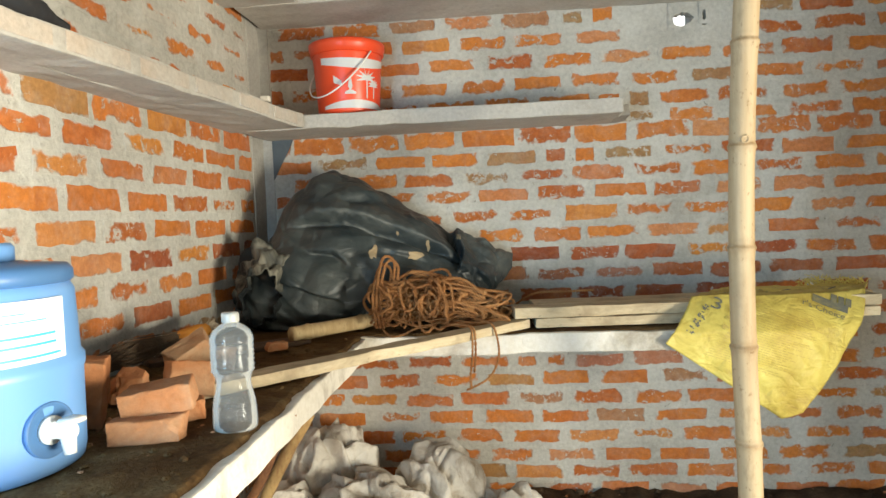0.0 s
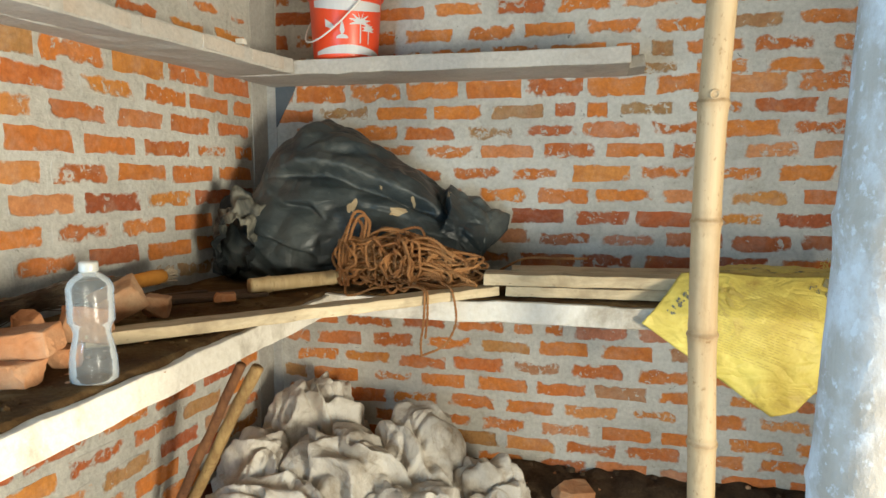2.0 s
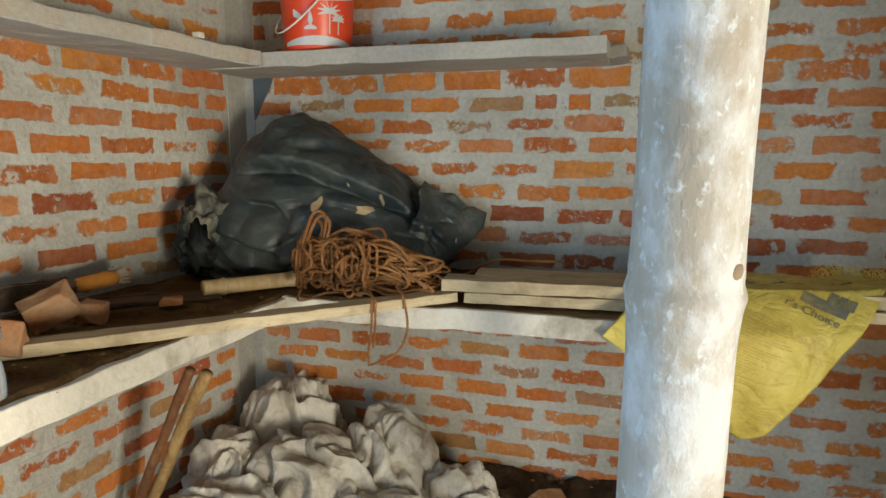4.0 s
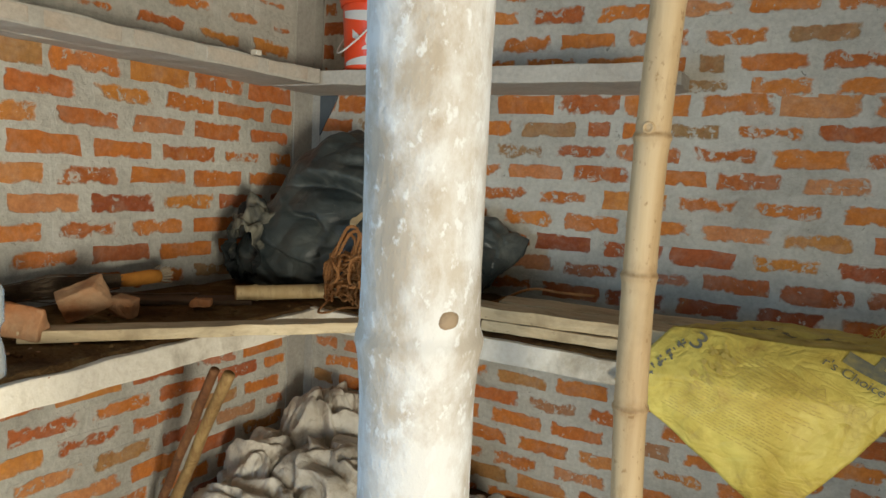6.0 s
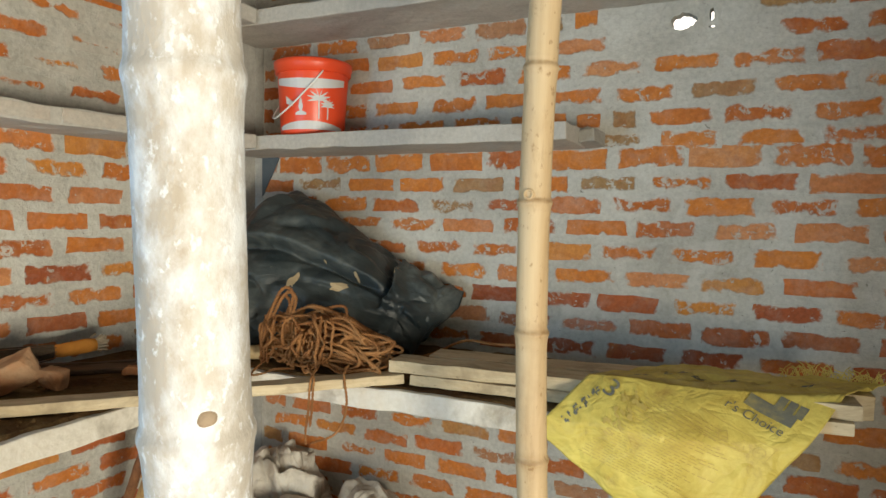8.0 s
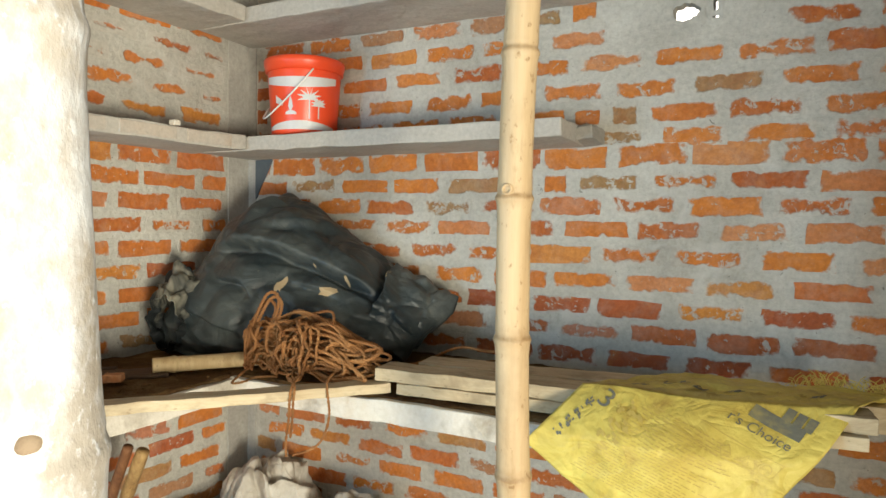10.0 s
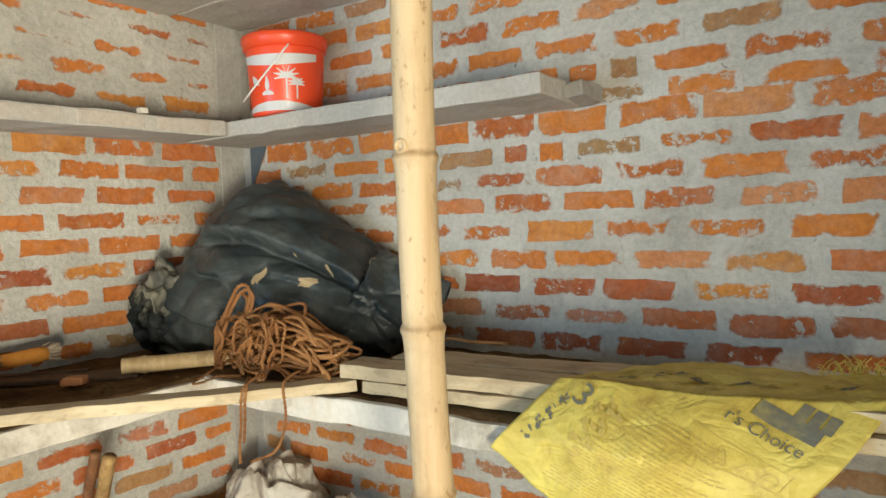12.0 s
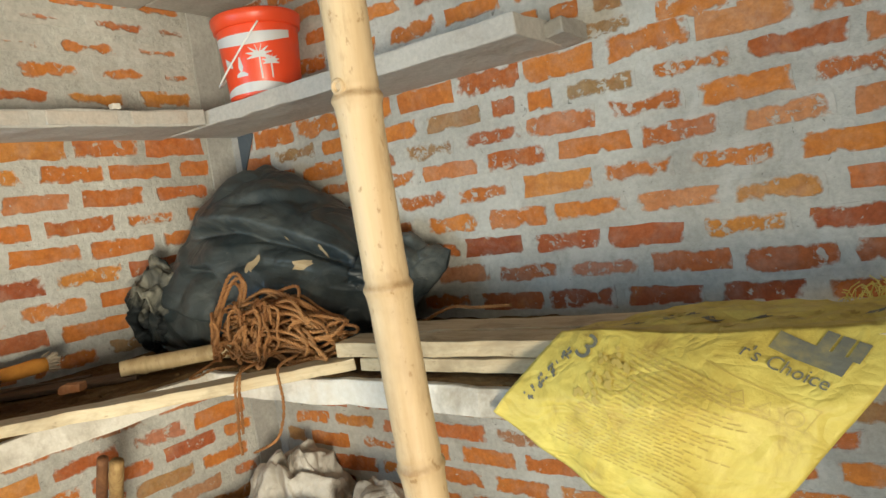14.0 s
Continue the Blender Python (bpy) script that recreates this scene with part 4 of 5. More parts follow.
    # faded print and dirt on the part that lies on the planks
    for k in range(26):
        u0, v0 = rnd.choice((0.12, 0.2, 0.3, 0.42, 0.55, 0.68)) + rnd.uniform(0, 0.06), rnd.uniform(0.12, 0.45)
        du, dv = rnd.uniform(0.015, 0.05), rnd.uniform(0.03, 0.08)
        bm = bmesh.new()
        grid(bm, lambda a, b: lying(u0 + du * a, v0 + dv * b + 0.02 * math.sin(7 * a)) + Vector((0, 0, 0.0016)), 5, 4)
        part("faded_print", bm, INK_PALE if k % 3 else INK, ob)
    for k in range(3):
        s = 0.292 + 0.040 * k
        top = 0.272 + 0.22 * 0.040 * k
        bm = bmesh.new()
        n = (4, 3, 24)[k]
        ring = [(s + 0.0185 + 0.0135 * math.cos(2 * math.pi * i / n + math.pi / 2), top + 0.023 + 0.0135 * math.sin(2 * math.pi * i / n + math.pi / 2)) for i in range(n)]
        vs = [bm.verts.new(on_sack(a, b, 0.0011)) for a, b in ring]
        vi = [bm.verts.new(on_sack(s + 0.0185 + (a - s - 0.0185) * 0.82, top + 0.023 + (b - top - 0.023) * 0.82, 0.0011)) for a, b in ring]
        for i in range(n):
            bm.faces.new((vs[i], vs[(i + 1) % n], vi[(i + 1) % n], vi[i]))
        part("printed_symbol", bm, INK_PALE, ob)
    return ob


yellow_sack()


def bottle(at):
    ob = thing("bottle", "empty clear plastic water bottle standing on the slab", "bottle", at)
    bm = bmesh.new()
    prof = [(0.024, 0.004), (0.033, 0.0), (0.0385, 0.006), (0.039, 0.02), (0.0385, 0.05), (0.036, 0.075), (0.0315, 0.098), (0.0300, 0.112), (0.0315, 0.124), (0.035, 0.134)]
    for k in range(6):
        z = 0.140 + 0.0105 * k
        prof += [(0.0385, z), (0.0368, z + 0.005)]
    prof += [(0.0385, 0.204), (0.0375, 0.216), (0.0325, 0.230), (0.0230, 0.241), (0.0145, 0.247), (0.0138, 0.254)]
    inner = [(r - 0.0012, z + 0.0012) for r, z in prof][::-1]
    turned(bm, prof + inner, 48, False)
    body = part("body", bm, CLEAR, ob, smooth=True)
    body.visible_shadow = False
    bm = bmesh.new()
    turned(bm, [(0.0150, 0.250), (0.0155, 0.253), (0.0155, 0.268), (0.014, 0.272)], 32)
    part("cap", bm, MILKY, ob, "milky translucent screw cap", True)
    return ob


b = bottle((-0.326, 1.197, SLAB + 0.004))
b.scale = (1.04, 1.04, 0.81)


def bucket(at):
    ob = thing("bucket", "orange-red plastic paint bucket with silver print on the shelf", "bucket", at, 0)
    bm = bmesh.new()
    turned(bm, [(0.10, 0.0), (0.108, 0.002), (0.111, 0.01), (0.124, 0.20), (0.126, 0.212)], 56)
    part("body", bm, RED, ob, smooth=True)
    bm = bmesh.new()
    turned(bm, [(0.127, 0.205), (0.1325, 0.207), (0.1335, 0.222), (0.137, 0.226), (0.138, 0.243), (0.133, 0.247), (0.128, 0.243), (0.122, 0.240)], 56)
    part("lid", bm, RED, ob, "orange-red snap lid", True)

    def wrap(name, a0, a1, lo, hi, mat, n=20):
        bm = bmesh.new()

        def fn(u, v):
            a = a0 + (a1 - a0) * u
            z = lo(u) + (hi(u) - lo(u)) * v
            r = 0.1123 + (z - 0.01) / 0.19 * 0.013
            return (r * math.cos(a), r * math.sin(a), z)
        grid(bm, fn, n, 2)
        part(name, bm, mat, ob)
    c = radians(-60)
    wrap("printed_band", c - 1.15, c + 1.15, lambda u: 0.165 - 0.018 * math.sin(math.pi * u), lambda u: 0.180 + 0.006 * (2 * u - 1) ** 2, SILVER)
    wrap("printed_band", c - 1.15, c + 1.15, lambda u: 0.016, lambda u: 0.026 + 0.018 * math.sin(math.pi * u), SILVER)

    def fronds(a, z, s):
        for k in range(8):
            t = -0.3 + k * (math.pi + 0.6) / 7
            a1, z1 = a + s * math.cos(t) / 0.118, z + 0.8 * s * math.sin(t)
            wrap("printed_leaf", a, a1, lambda u: z + (z1 - z) * u - 0.006 * (1 - u), lambda u: z + (z1 - z) * u + 0.006 * (1 - u) + 0.002, SILVER, 6)
        wrap("printed_stem", a - 0.02, a + 0.02, lambda u: 0.05, lambda u: z, SILVER, 3)
    fronds(c + 0.28, 0.115, 0.040)
    fronds(c + 0.55, 0.095, 0.026)
    wrap("printed_flower", c - 0.32, c - 0.18, lambda u: 0.088 - 0.014 * math.sin(math.pi * u), lambda u: 0.088 + 0.03 * math.sin(math.pi * u), SILVER, 8)
    wrap("printed_flower", c - 0.42, c - 0.08, lambda u: 0.062, lambda u: 0.068 + 0.008 * math.sin(math.pi * u), SILVER, 8)
    wrap("printed_leaf", c - 0.75, c - 0.5, lambda u: 0.10 - 0.01 * u, lambda u: 0.125 - 0.02 * u, SILVER, 6)
    bm = bmesh.new()
    pts = []
    for k in range(25):
        s = math.pi * k / 24
        ax = radians(-60)
        e, g = math.cos(s) * 0.134, math.sin(s)
        # the wire hangs down on the front of the bucket
        out = 0.126 * math.sin(s) + 0.012
        pts.append((e * -math.sin(ax - 1.12) * 1.0 + out * math.cos(ax - 1.12), e * math.cos(ax - 1.12) + out * math.sin(ax - 1.12), 0.205 - 0.15 * g))
    tube(bm, pts, 0.0028, 8)
    part("handle", bm, WHITE, ob, "white bail handle hanging down", True)
    return ob


b = bucket((-0.402, 2.648, 1.792))
b.scale = (1.09, 1.09, 1.14)


def water_cooler(at):
    ob = thing("water_cooler", "round light blue insulated water cooler with a white tap", "water cooler", at)
    bm = bmesh.new()
    turned(bm, [(0.15, 0.0), (0.160, 0.004), (0.163, 0.02), (0.165, 0.15), (0.168, 0.158), (0.168, 0.172), (0.162, 0.18), (0.158, 0.285), (0.150, 0.30), (0.145, 0.302)], 72)
    part("body", bm, BLUE, ob, smooth=True)
    bm = bmesh.new()
    turned(bm, [(0.153, 0.298), (0.158, 0.302), (0.158, 0.318), (0.150, 0.328), (0.090, 0.332), (0.085, 0.335)], 72)
    lid = part("lid", bm, BLUE_DARK, ob, "darker blue screw lid", True)
    bm = bmesh.new()
    turned(bm, [(0.07, 0.333), (0.075, 0.336), (0.075, 0.358), (0.070, 0.365)], 48)
    part("lid_knob", bm, BLUE, lid, smooth=True)
    c = radians(-13)

    def wrap(name, a0, a1, z0, z1, r, mat, under, label=""):
        bm = bmesh.new()
        grid(bm, lambda u, v: (r * math.cos(a0 + (a1 - a0) * u), r * math.sin(a0 + (a1 - a0) * u), z0 + (z1 - z0) * v), 24, 2)
        return part(name, bm, mat, under, label)
    paper = wrap("label", c - 0.78, c + 0.28, 0.182, 0.278, 0.1632, LABEL, ob, "white paper label with blue print")
    for k, (z, a1) in enumerate(((0.258, 0.15), (0.246, 0.35), (0.222, 0.45), (0.208, 0.45), (0.190, 0.5))):
        wrap("printed_line", c - 0.62, c + a1 - 0.30, z, z + (0.004 if k > 1 else 0.002), 0.1640, LABEL_BLUE, paper)
    bm = bmesh.new()
    turned(bm, [(0.036, 0.0), (0.040, 0.004), (0.043, 0.004), (0.043, -0.004)], 40)
    bm.transform(Matrix.Translation((0.164 * math.cos(c), 0.164 * math.sin(c), 0.075)) @ Euler((0, math.pi / 2, c)).to_matrix().to_4x4())
    recess = part("tap_recess", bm, BLUE_DARK, ob, smooth=True)
    tap = bmesh.new()
    turned(tap, [(0.022, 0.0), (0.022, 0.008), (0.013, 0.010), (0.013, 0.045), (0.010, 0.048)], 28)
    tap.transform(Euler((0, math.pi / 2, 0)).to_matrix().to_4x4())
    tube(tap, [(0.035, 0, 0.004), (0.037, 0, -0.012), (0.039, 0, -0.034)], [0.010, 0.011, 0.009], 16)
    box(tap, (0.022, -0.008, 0.010), (0.050, 0.026, 0.019), None, 0.003)
    tap.transform(Matrix.Translation((0.164 * math.cos(c), 0.164 * math.sin(c), 0.075)) @ Euler((0, 0, c)).to_matrix().to_4x4())
    part("tap", tap, WHITE, recess, "white plastic tap", True)
    return ob


water_cooler((-0.684, 1.0, SLAB + 0.006))


def broken_brick(size, at, rot, seed, label):
    bm = bmesh.new()
    sub = bmesh.new()
    bmesh.ops.create_cube(sub, size=1.0)
    for v in sub.verts:
        v.co = Vector([a * b for a, b in zip(v.co, size)])
    rnd = random.Random(seed)
    for k in range(3):
        d = Vector((rnd.uniform(-1, 1), rnd.uniform(-1, 1), rnd.uniform(-0.6, 1))).normalized()
        res = bmesh.ops.bisect_plane(sub, geom=sub.verts[:] + sub.edges[:] + sub.faces[:], plane_co=d * 0.42 * max(size), plane_no=d, clear_outer=True)
        bmesh.ops.contextual_create(sub, geom=[e for e in res["geom_cut"] if isinstance(e, bmesh.types.BMEdge)])
    bmesh.ops.bevel(sub, geom=sub.edges[:], offset=0.0025, segments=1, profile=0.6, affect="EDGES")
    bmesh.ops.triangulate(sub, faces=sub.faces)
    bmesh.ops.subdivide_edges(sub, edges=[e for e in sub.edges if e.calc_length() > 0.02], cuts=5, use_grid_fill=True)
    for v in sub.verts:
        v.co += 0.0026 * Vector(noise.noise_vector(v.co * 45 + Vector((seed, 0, 0)))) + 0.0019 * Vector(noise.noise_vector(v.co * 150))
    join(bm, sub)
    ob = single("broken_brick", bm, RUBBLE, label, "brick", "broken bricks on the slab", smooth=False)
    ob.matrix_world = pose(*at, *rot)
    low = min((ob.matrix_world @ v.co).z for v in ob.data.vertices)
    ob.location.z += at[2] - low
    return ob


S = SLAB + 0.006
broken_brick((0.12, 0.06, 0.130), (-0.650, 1.205, S), (4, 6, 20), 1, "broken clay brick standing on end")
broken_brick((0.125, 0.08, 0.042), (-0.462, 1.140, S), (0, 0, 12), 2, "broken clay brick lying flat on the slab")
broken_brick((0.130, 0.07, 0.050), (-0.462, 1.172, S + 0.032), (4, -7, 18), 3, "broken clay brick resting on another")
broken_brick((0.105, 0.055, 0.075), (-0.505, 1.385, S), (-18, 8, 25), 4, "broken clay brick leaning over")
broken_brick((0.08, 0.06, 0.05), (-0.635, 1.37, S), (0, 10, 40), 5, "small lump of broken brick")
broken_brick((0.06, 0.05, 0.04), (-0.60, 1.33, S + 0.035), (20, 0, 10), 6, "small lump of broken brick")
broken_brick((0.06, 0.045, 0.04), (-0.445, 1.255, S), (0, 0, 30), 7, "small chip of broken brick")
broken_brick((0.12, 0.06, 0.075), (-0.60, 1.60, S), (16, -22, 55), 8, "broken clay brick tilted on end")
broken_brick((0.06, 0.06, 0.055), (-0.555, 1.68, S), (0, 10, 20), 9, "small lump of broken brick")
broken_brick((0.06, 0.04, 0.022), (-0.484, 1.888, S + 0.012), (0, 0, 35), 11, "flat red brick chip in the dirt")


def broom():
    ob = thing("broom", "old twig broom bound with orange cloth", "broom")
    rnd = random.Random(2)
    tip, neck, mid = Vector((-0.705, 1.98, 1.066)), Vector((-0.755, 1.82, 1.060)), Vector((-0.78, 1.62, 1.06))
    bm = bmesh.new()
    tube(bm, [tip + Vector((-0.012, -0.045, 0)), tip + Vector((-0.02, -0.075, 0)), neck + Vector((0.008, 0.03, 0)), neck], [0.020, 0.023, 0.022, 0.019], 16)
    part("binding", bm, ORANGE_CLOTH, ob, "orange cloth binding", True)
    bm = bmesh.new()
    for k in range(60):
        o = Vector((rnd.gauss(0, 0.008), 0, rnd.gauss(0, 0.008)))
        tube(bm, [tip + o + Vector((-0.012, -0.05, 0)), tip + o * 1.5 + Vector((-0.006 + rnd.uniform(-0.005, 0.005), -0.024 + rnd.uniform(-0.008, 0.008), rnd.uniform(-0.005, 0.006)))], 0.0028, 5)
    part("twig_tip", bm, TWIG_ENDS, ob, "pale frayed twig ends")
    bm = bmesh.new()
    for k in range(150):
        o = Vector((rnd.gauss(0, 0.009), 0, rnd.gauss(0, 0.008)))
        e = Vector((-0.80 + rnd.uniform(-0.05, 0.09), rnd.uniform(1.12, 1.3), 1.035 + rnd.uniform(-0.03, 0.05)))
        e.x = max(e.x, -0.89)
        tube(bm, [neck + o, mid + o * 1.8, mid.lerp(e, 0.55) + Vector((0, 0, rnd.uniform(-0.004, 0.01))), e], [0.0018, 0.0017, 0.0014, 0.0007], 4)
    part("bristles", bm, BRISTLE, ob)
    return ob


broom()
board("dark_stick", (-0.80, 1.80), (-0.60, 1.985), 0.03, SLAB + 0.008, SLAB + 0.026, "dark piece of old wood under the broom", DARK_WOOD, seed=7)
board("dark_board", (-0.78, 1.72), (-0.42, 2.03), 0.10, SLAB + 0.008, SLAB + 0.022, "thin dark weathered board in the dirt", DARK_WOOD, seed=8)

# dark rag on the side shelf
bm = bmesh.new()
tube(bm, curve_points([(-0.80, 0.95, 1.80), (-0.74, 1.08, 1.825), (-0.71, 1.18, 1.815), (-0.70, 1.26, 1.806), (-0.70, 1.33, 1.797)], 10), [0.012 + 0.02 * math.sin(math.pi * min(1, i / 34)) * (1 + 0.4 * noise.noise(Vector((i * 0.4, 0, 0)))) for i in range(41)], 12)
single("rag", bm, BLACK, "black twisted rag lying on the side shelf", "rag", smooth=True)


# ---- poles ----
def thin_line(z):
    d = z - 1.355
    return (0.787 + 0.0064 * d + 0.050 * d * d * (1 if d > -0.7 else 0.8), 1.743 - 0.032 * d, z)


pole = bamboo("bamboo_pole", [thin_line(z) for z in (FLOOR - 0.02, 0.35, 0.55, 0.76, 1.015, 1.27, 1.525, 1.78, 2.0, 2.2, 2.5, TOP)],
       0.0305, [z - FLOOR + 0.02 for z in (0.26, 0.51, 0.763, 1.017, 1.271, 1.525, 1.78, 2.03, 2.28, 2.53)], BAMBOO_POLE, "upright pale bamboo pole standing on the floor", "bamboo pole")
bm = bmesh.new()
spot = Vector((0.788, 1.738, 1.538))
out = (Vector((0.75, 0.70, 1.53)) - spot).normalized()
turn = out.to_track_quat("Z", "Y").to_matrix().to_4x4()
turned(bm, [(0.012, -0.006), (0.0115, 0.001), (0.0085, 0.004), (0.0055, 0.002), (0.004, -0.003), (0.0, -0.004)], 20, False)
bm.transform(Matrix.Translation(spot + out * 0.0315) @ turn)
part("branch_scar", bm, BAMBOO_POLE, pole, "round scar of a cut branch", True)
post_nodes = (0.33, 0.58, 0.83, 1.08, 1.332, 1.59, 1.84, 2.09, 2.34)
post = bamboo("bamboo_post", [(0.809 + 0.017 * (z - 1.355), 0.860 - 0.061 * (z - 1.355), z) for z in (FLOOR - 0.02, 0.7, 1.0, 1.3, 1.6, 2.0, 2.5, TOP)],
              0.0385, [z - FLOOR + 0.02 for z in post_nodes], BAMBOO_LIME, "thick bamboo post splashed with white lime", "bamboo post", 40, 0.45)
bm = bmesh.new()
bmesh.ops.create_uvsphere(bm, u_segments=18, v_segments=10, radius=0.007)
for v in bm.verts:
    v.co = Vector((v.co.x * 0.55, v.co.y * 1.15, v.co.z)) + 0.0007 * Vector(noise.noise_vector(v.co * 160))
bm.transform(Matrix.Translation((0.8392, 0.8392, 1.350)) @ Euler((0, 0, radians(-35))).to_matrix().to_4x4())
part("branch_knot", bm, BRISTLE, post, "dark branch knot", True)
bm = bmesh.new()
grid(bm, lambda u, v: (0.8146 + 0.0400 * math.cos(radians(-40 + 45 * u + 8 * math.sin(5 * v))), 0.840 + 0.0400 * math.sin(radians(-40 + 45 * u + 8 * math.sin(5 * v))), 1.655 + 0.055 * v - 0.02 * u * (1 - v)), 12, 6)
part("paint_smear", bm, plastic("dull_red_paint", (0.42, 0.10, 0.09), 0.7, (0.7, 0.6, 0.58), 0.9), post, "dull red paint smear")


# ---- under the slab ----
def cloth_heap():
    ob = thing("cloth_heap", "crumpled heap of grey sacking sheets on the floor", "cloth")
    domes = ((-0.54, 2.62, 0.25, 0.19, 0.44, 7), (-0.62, 2.34, 0.20, 0.22, 0.31, 5), (-0.31, 2.38, 0.28, 0.24, 0.345, 9), (-0.08, 2.54, 0.21, 0.20, 0.395, 6),
             (0.185, 2.52, 0.15, 0.14, 0.215, 5), (-0.47, 2.13, 0.30, 0.18, 0.235, 8), (-0.08, 2.24, 0.26, 0.20, 0.22, 7))
    for n, (cx, cy, rx, ry, hh, folds) in enumerate(domes):
        bm = bmesh.new()

        def fn(u, v):
            a, r = 2 * math.pi * u, v
            d = Vector((math.cos(a), math.sin(a), 0))
            q = Vector((d.x * r * 1.2, d.y * r * 1.2, n * 7.3))
            warp = noise.noise(q) + 0.35 * noise.noise(q * 2.3)
            s = math.sqrt(max(0.0, 1 - r ** 2.4))
            p = Vector((cx + rx * r * d.x, cy + ry * r * d.y, hh * s))
            lean = (2.2, 2.4, 4.3, 0.9, 2.0, 3.9, 5.6)[n]
            run = p.x * math.cos(lean) + p.y * math.sin(lean) + 0.75 * p.z
            # overlapping sheets with sharp lips, crossed by shorter folds and fine creases
            g = run / 0.19 + 1.3 * warp
            g2 = (p.x * math.sin(lean) - p.y * math.cos(lean) + 0.5 * p.z) / 0.17 + 1.4 * warp + 1.2 * noise.noise(p * 3.0)
            out = 0.062 * pleats(g, 0.9) - 0.035 + 0.030 * pleats(g2, 1.0) + 0.03 * warp + 0.030 * (crumple(p, 6.0) - 0.4) + 0.010 * (crumple(p, 15.0) - 0.4)
            edge = min(1.0, (1 - r) * 8 + 0.3)
            nrm = Vector((d.x * r, d.y * r, 0.25 + 0.75 * s)).normalized()
            p += nrm * out * edge * min(1.0, 0.15 + 3 * r)
            return Vector((max(p.x, -0.835), min(p.y, BACK - 0.012), max(p.z, -0.01) + FLOOR - 0.02))
        grid(bm, fn, 150, 80)
        bmesh.ops.remove_doubles(bm, verts=bm.verts, dist=0.0004)
        part("sheet", bm, SACKING, ob, smooth=True)
    return ob


cloth_heap()


def stick(a, b, r, mat, label, seed):
    a, b = Vector(a), Vector(b)
    pts = [a.lerp(b, i / 12) + 0.006 * Vector(noise.noise_vector(Vector((i * 0.5, seed, 0)))) for i in range(13)]
    bm = bmesh.new()
    tube(bm, curve_points(pts, 4), [r * (1 + 0.1 * noise.noise(Vector((i * 0.3, seed, 3)))) for i in range(49)], 14)
    return single("stick", bm, mat, label, "stick", "sticks leaning on the wall", smooth=True)


stick((-0.815, 2.025, FLOOR), (-0.412, 1.93, 0.805), 0.019, STICK, "pale peeled stick leaning under the slab", 1)
stick((-0.835, 1.985, FLOOR), (-0.455, 1.915, 0.815), 0.015, STICK_DARK, "brown stick leaning beside a paler one", 5)

broken_brick((0.13, 0.09, 0.06), (0.49, 2.57, 0.17), (10, 5, 30), 12, "broken orange brick half sunk in the soil")


def crumbs(name, n, place, size, mat, label):
    rnd = random.Random(n)
    bm = bmesh.new()
    for _ in range(n):
        x, y, z = place(rnd)
        r = size * rnd.uniform(0.35, 1.0) ** 2
        sub = bmesh.new()
        bmesh.ops.create_icosphere(sub, subdivisions=1, radius=r)
        for v in sub.verts:
            v.co *= 1 + 0.35 * noise.noise(v.co / r * 1.3 + Vector((x * 50, y * 50, 0)))
            v.co.z *= 0.7
        join(bm, sub, Matrix.Translation((x, y, z + 0.3 * r)))
    return single(name, bm, mat, label, "debris", kind="stuff")


def floor_spot(r):
    x, y = r.uniform(0.15, 1.9), r.uniform(2.2, 2.78)
    near = max(0.0, 1 - (BACK - y) / 0.55)
    return x, y, FLOOR + 0.09 * near * near * (3 - 2 * near)


crumbs("soil_clods", 260, floor_spot, 0.022, SOIL, "dark clods of earth along the wall foot")
crumbs("brick_crumbs", 60, floor_spot, 0.016, RUBBLE, "orange brick crumbs in the soil")
crumbs("slab_crumbs", 320, lambda r: (r.uniform(-0.80, -0.32), r.uniform(0.7, 2.1), SLAB + 0.006), 0.009, SLAB_DIRT, "brown crumbs of dirt on the slab")
crumbs("brick_dust", 90, lambda r: (r.gauss(-0.52, 0.09), r.gauss(1.3, 0.2), SLAB + 0.006), 0.007, RUBBLE, "orange brick crumbs on the slab")
bm = bmesh.new()
rough_box(bm, (-0.605, 2.19, 1.788), (-0.575, 2.215, 1.806), 0.008, 0.004, 0.004, 3)
single("pebble", bm, EDGE, "small pale pebble on the shelf edge", "pebble")


# ---- bricks of the two walls ----
def brick_meshes(n, mat):
    out, rnd = [], random.Random(21)
    for k in range(n):
        bm = bmesh.new()
        w, h = 0.107, 0.033
        ring = [(-1, -1), (-0.6, -1), (-0.2, -1), (0.2, -1), (0.6, -1), (1, -1), (1.0, -0.1), (1, 1), (0.6, 1), (0.2, 1), (-0.2, 1), (-0.6, 1), (-1, 1), (-1.0, 0.1)]
        pts = [(x * w + rnd.uniform(-0.006, 0.004) * (1 if x > 0 else -1), z * h + rnd.uniform(-0.006, 0.003) * (1 if z > 0 else -1)) for x, z in ring]
        front = [bm.verts.new((x * 0.985, -0.0018 + rnd.uniform(-0.0008, 0.0008), z * 0.95)) for x, z in pts]
        back = [bm.verts.new((x, 0.010, z)) for x, z in pts]
        bm.faces.new(front)
        for i in range(len(ring)):
            j = (i + 1) % len(ring)
            bm.faces.new((front[i], back[i], back[j], front[j]))
        out.append(mesh_of("brick", bm, mat))
    return out


MESHES, SMEARED, WASHED = brick_meshes(16, BRICK), brick_meshes(12, BRICK_SMEARED), brick_meshes(8, BRICK_WASHED)
RED_SHADED = brick_meshes(10, BRICK_RED_SHADED)
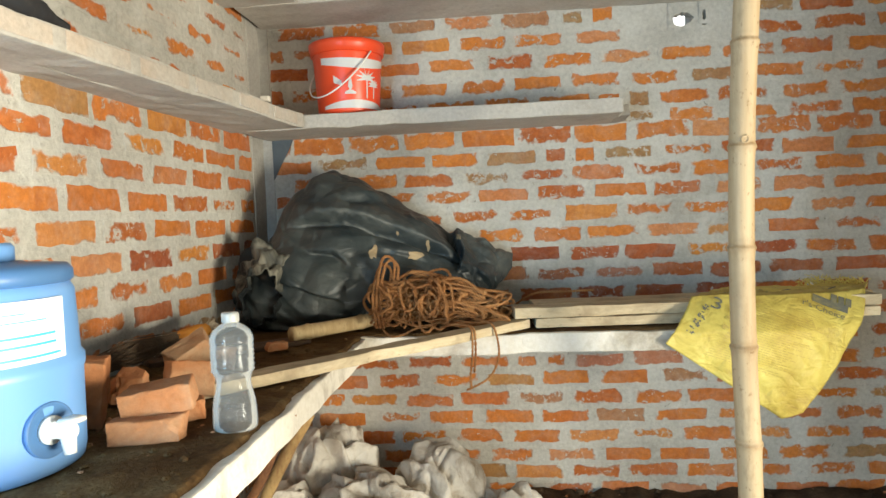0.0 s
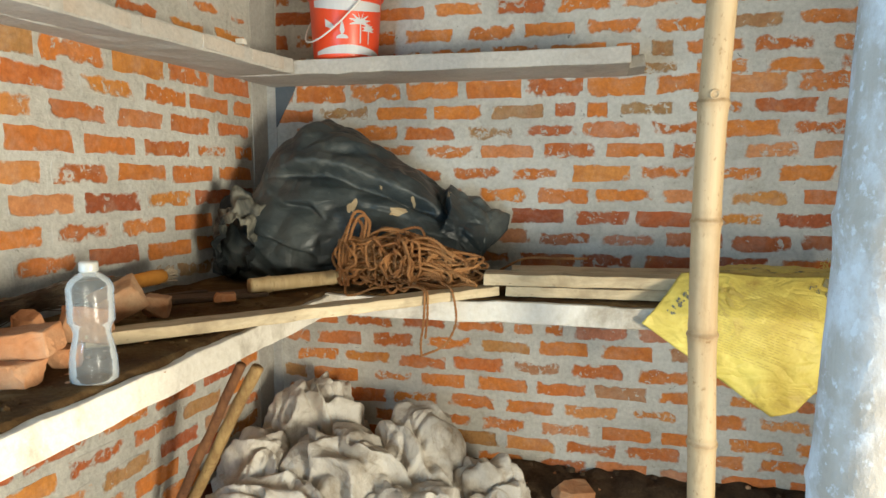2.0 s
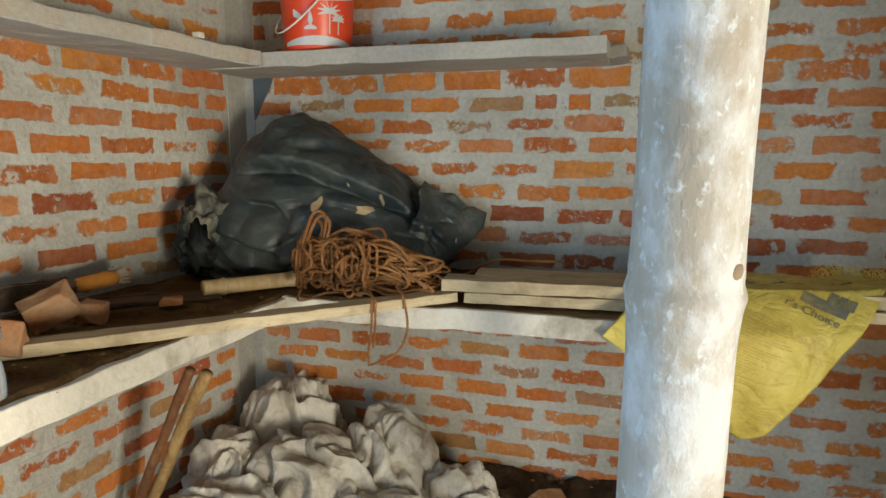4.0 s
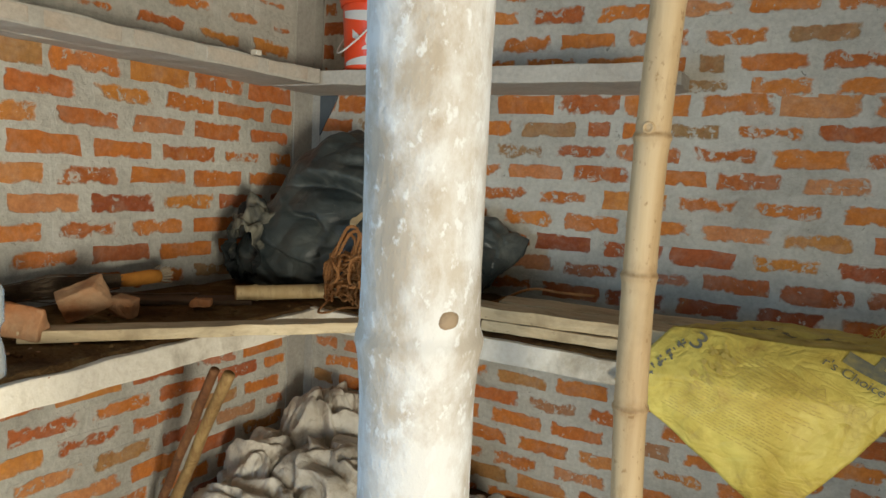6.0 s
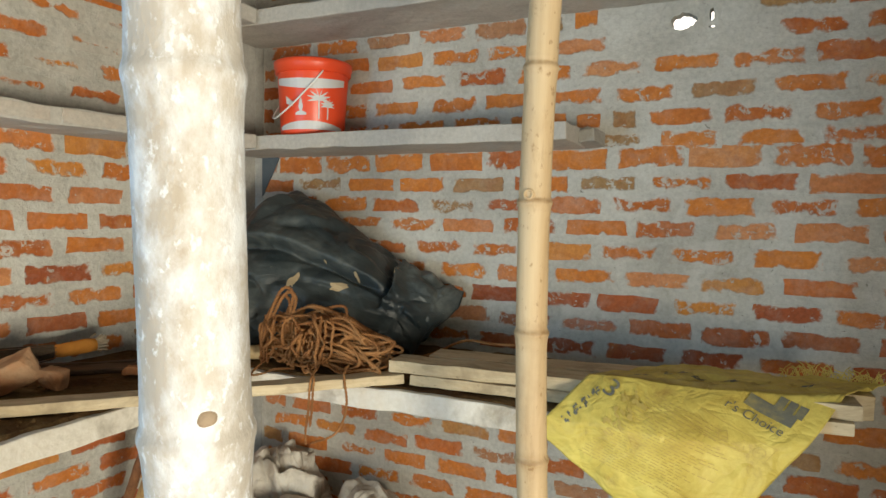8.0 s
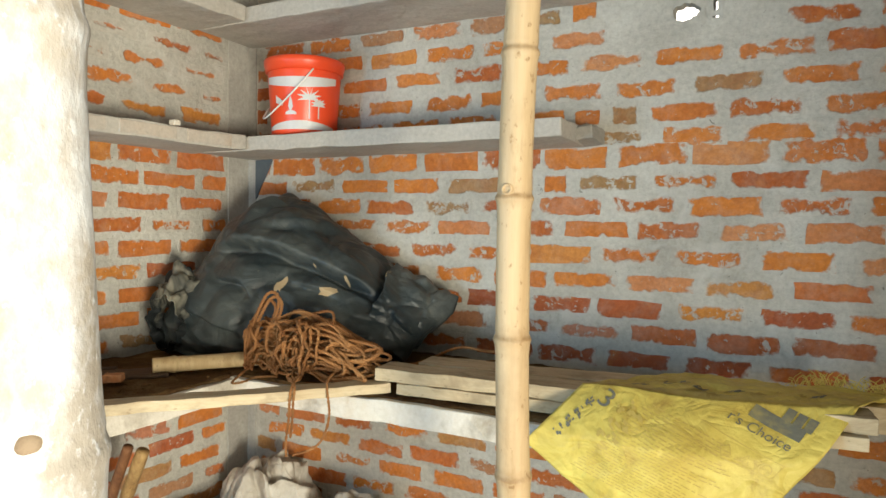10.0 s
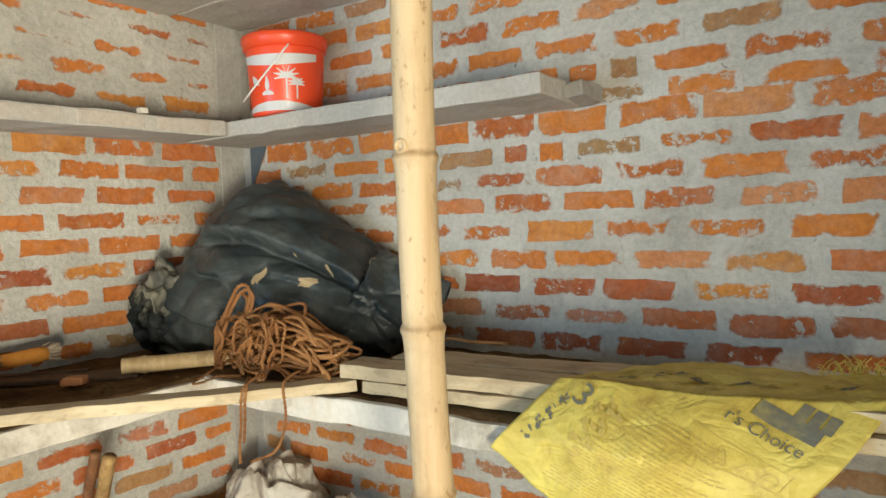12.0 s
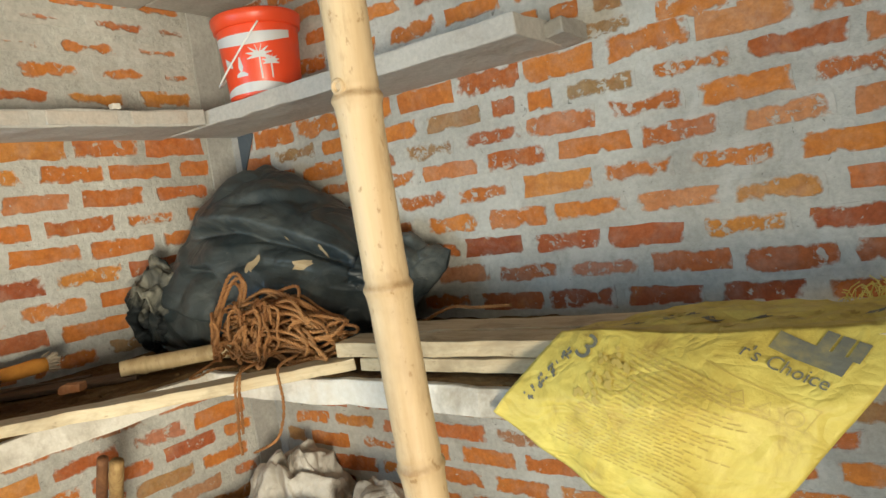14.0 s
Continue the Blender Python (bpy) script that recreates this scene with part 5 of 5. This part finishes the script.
# height of each course and the middle of one of its bricks
BACK_COURSES = ((2.430, 0.08), (2.345, 0.19), (2.175, 0.083), (2.090, 0.131), (2.005, 0.004), (1.915, 0.122), (1.832, 0.230), (1.761, 0.026),
                (1.700, 0.139), (1.617, 0.002), (1.540, 0.124), (1.464, 0.200), (1.376, 0.082), (1.293, 0.176), (1.210, 0.088), (1.129, 0.190),
                (1.043, 0.120), (0.958, 0.20), (0.860, 0.08), (0.763, 0.100), (0.687, -0.037), (0.605, 0.094), (0.527, -0.050), (0.445, 0.066),
                (0.363, -0.028), (0.293, 0.075), (0.214, 0.19))
# courses in which a brick was cut into two short pieces, and where
HALVED = {1.617: 0.475, 1.832: 0.703, 2.175: 0.556, 0.763: 0.337}
LEFT_COURSES = tuple((1.712 - 0.0843 * k, -0.255 if k % 2 == 0 else -0.390) for k in range(-9, 19))


def lay(wall, m, lo, hi, courses, pitch, seed, skip, kind_of):
    rnd = random.Random(seed)
    inv = wall.matrix_world.inverted()
    for z, mid in courses:
        tall = 1.16 if abs(z - 1.705) < 0.012 else 0.0
        n0, n1 = math.floor((lo - mid) / pitch) - 1, math.ceil((hi - mid) / pitch) + 1
        for n in range(n0, n1 + 1):
            c = mid + n * pitch + rnd.uniform(-0.007, 0.007)
            half = 0.5 * (pitch - (0.016 if tall else rnd.uniform(0.020, 0.046)))
            spans = [(c - half, c + half)]
            cut = HALVED.get(z, 99) if wall is wall_back else 99
            if abs(c - cut) < 0.05:
                spans = [(c - half, c - 0.018), (c + 0.022, c + half)]
            for a, b in spans:
                a, b = max(a, lo), min(b, hi)
                if b - a < 0.045 or skip((a + b) / 2, z):
                    continue
                kinds = kind_of((a + b) / 2, z, rnd.random())
                ob = new("brick", kinds[rnd.randrange(len(kinds))])
                ob.parent = wall
                high = tall or rnd.uniform(0.80, 1.02)
                ob.matrix_basis = inv @ m @ pose((a + b) / 2, 0, z + rnd.uniform(-0.004, 0.004), 0, rnd.uniform(-1.0, 1.0), 0) @ Matrix.Diagonal(((b - a) / 0.214, 1, high, 1))


def near_hole(x, z):
    return any(a - 0.12 < x < b + 0.12 and lo - 0.05 < z < hi + 0.05 for a, b, lo, hi in HOLE)


def back_kind(x, z, r):
    """Cement lies thickest high up beyond the shelf; the courses over the slab are redder, with shade in their colour.
    """
    if abs(z - 1.7) < 0.02:
        return MESHES
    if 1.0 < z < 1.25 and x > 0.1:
        return RED_SHADED if r < 0.75 else SMEARED
    return SMEARED if r < (0.85 if x > 0.5 and z > 1.75 else 0.55 if x > 0.2 or z < 0.9 else 0.3) else MESHES


def left_kind(x, z, r):
    if 1.79 < z < 2.19:
        return WASHED if r < 0.85 else SMEARED
    # some low bricks take the redder tone with shade painted in
    if z < 1.33 and r < 0.25:
        return RED_SHADED
    return SMEARED if r > 0.85 else MESHES


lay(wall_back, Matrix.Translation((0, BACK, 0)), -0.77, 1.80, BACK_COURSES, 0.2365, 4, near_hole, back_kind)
lay(wall_left, LEFT, -1.95, -0.125, LEFT_COURSES, 0.2480, 8, lambda x, z: False, left_kind)
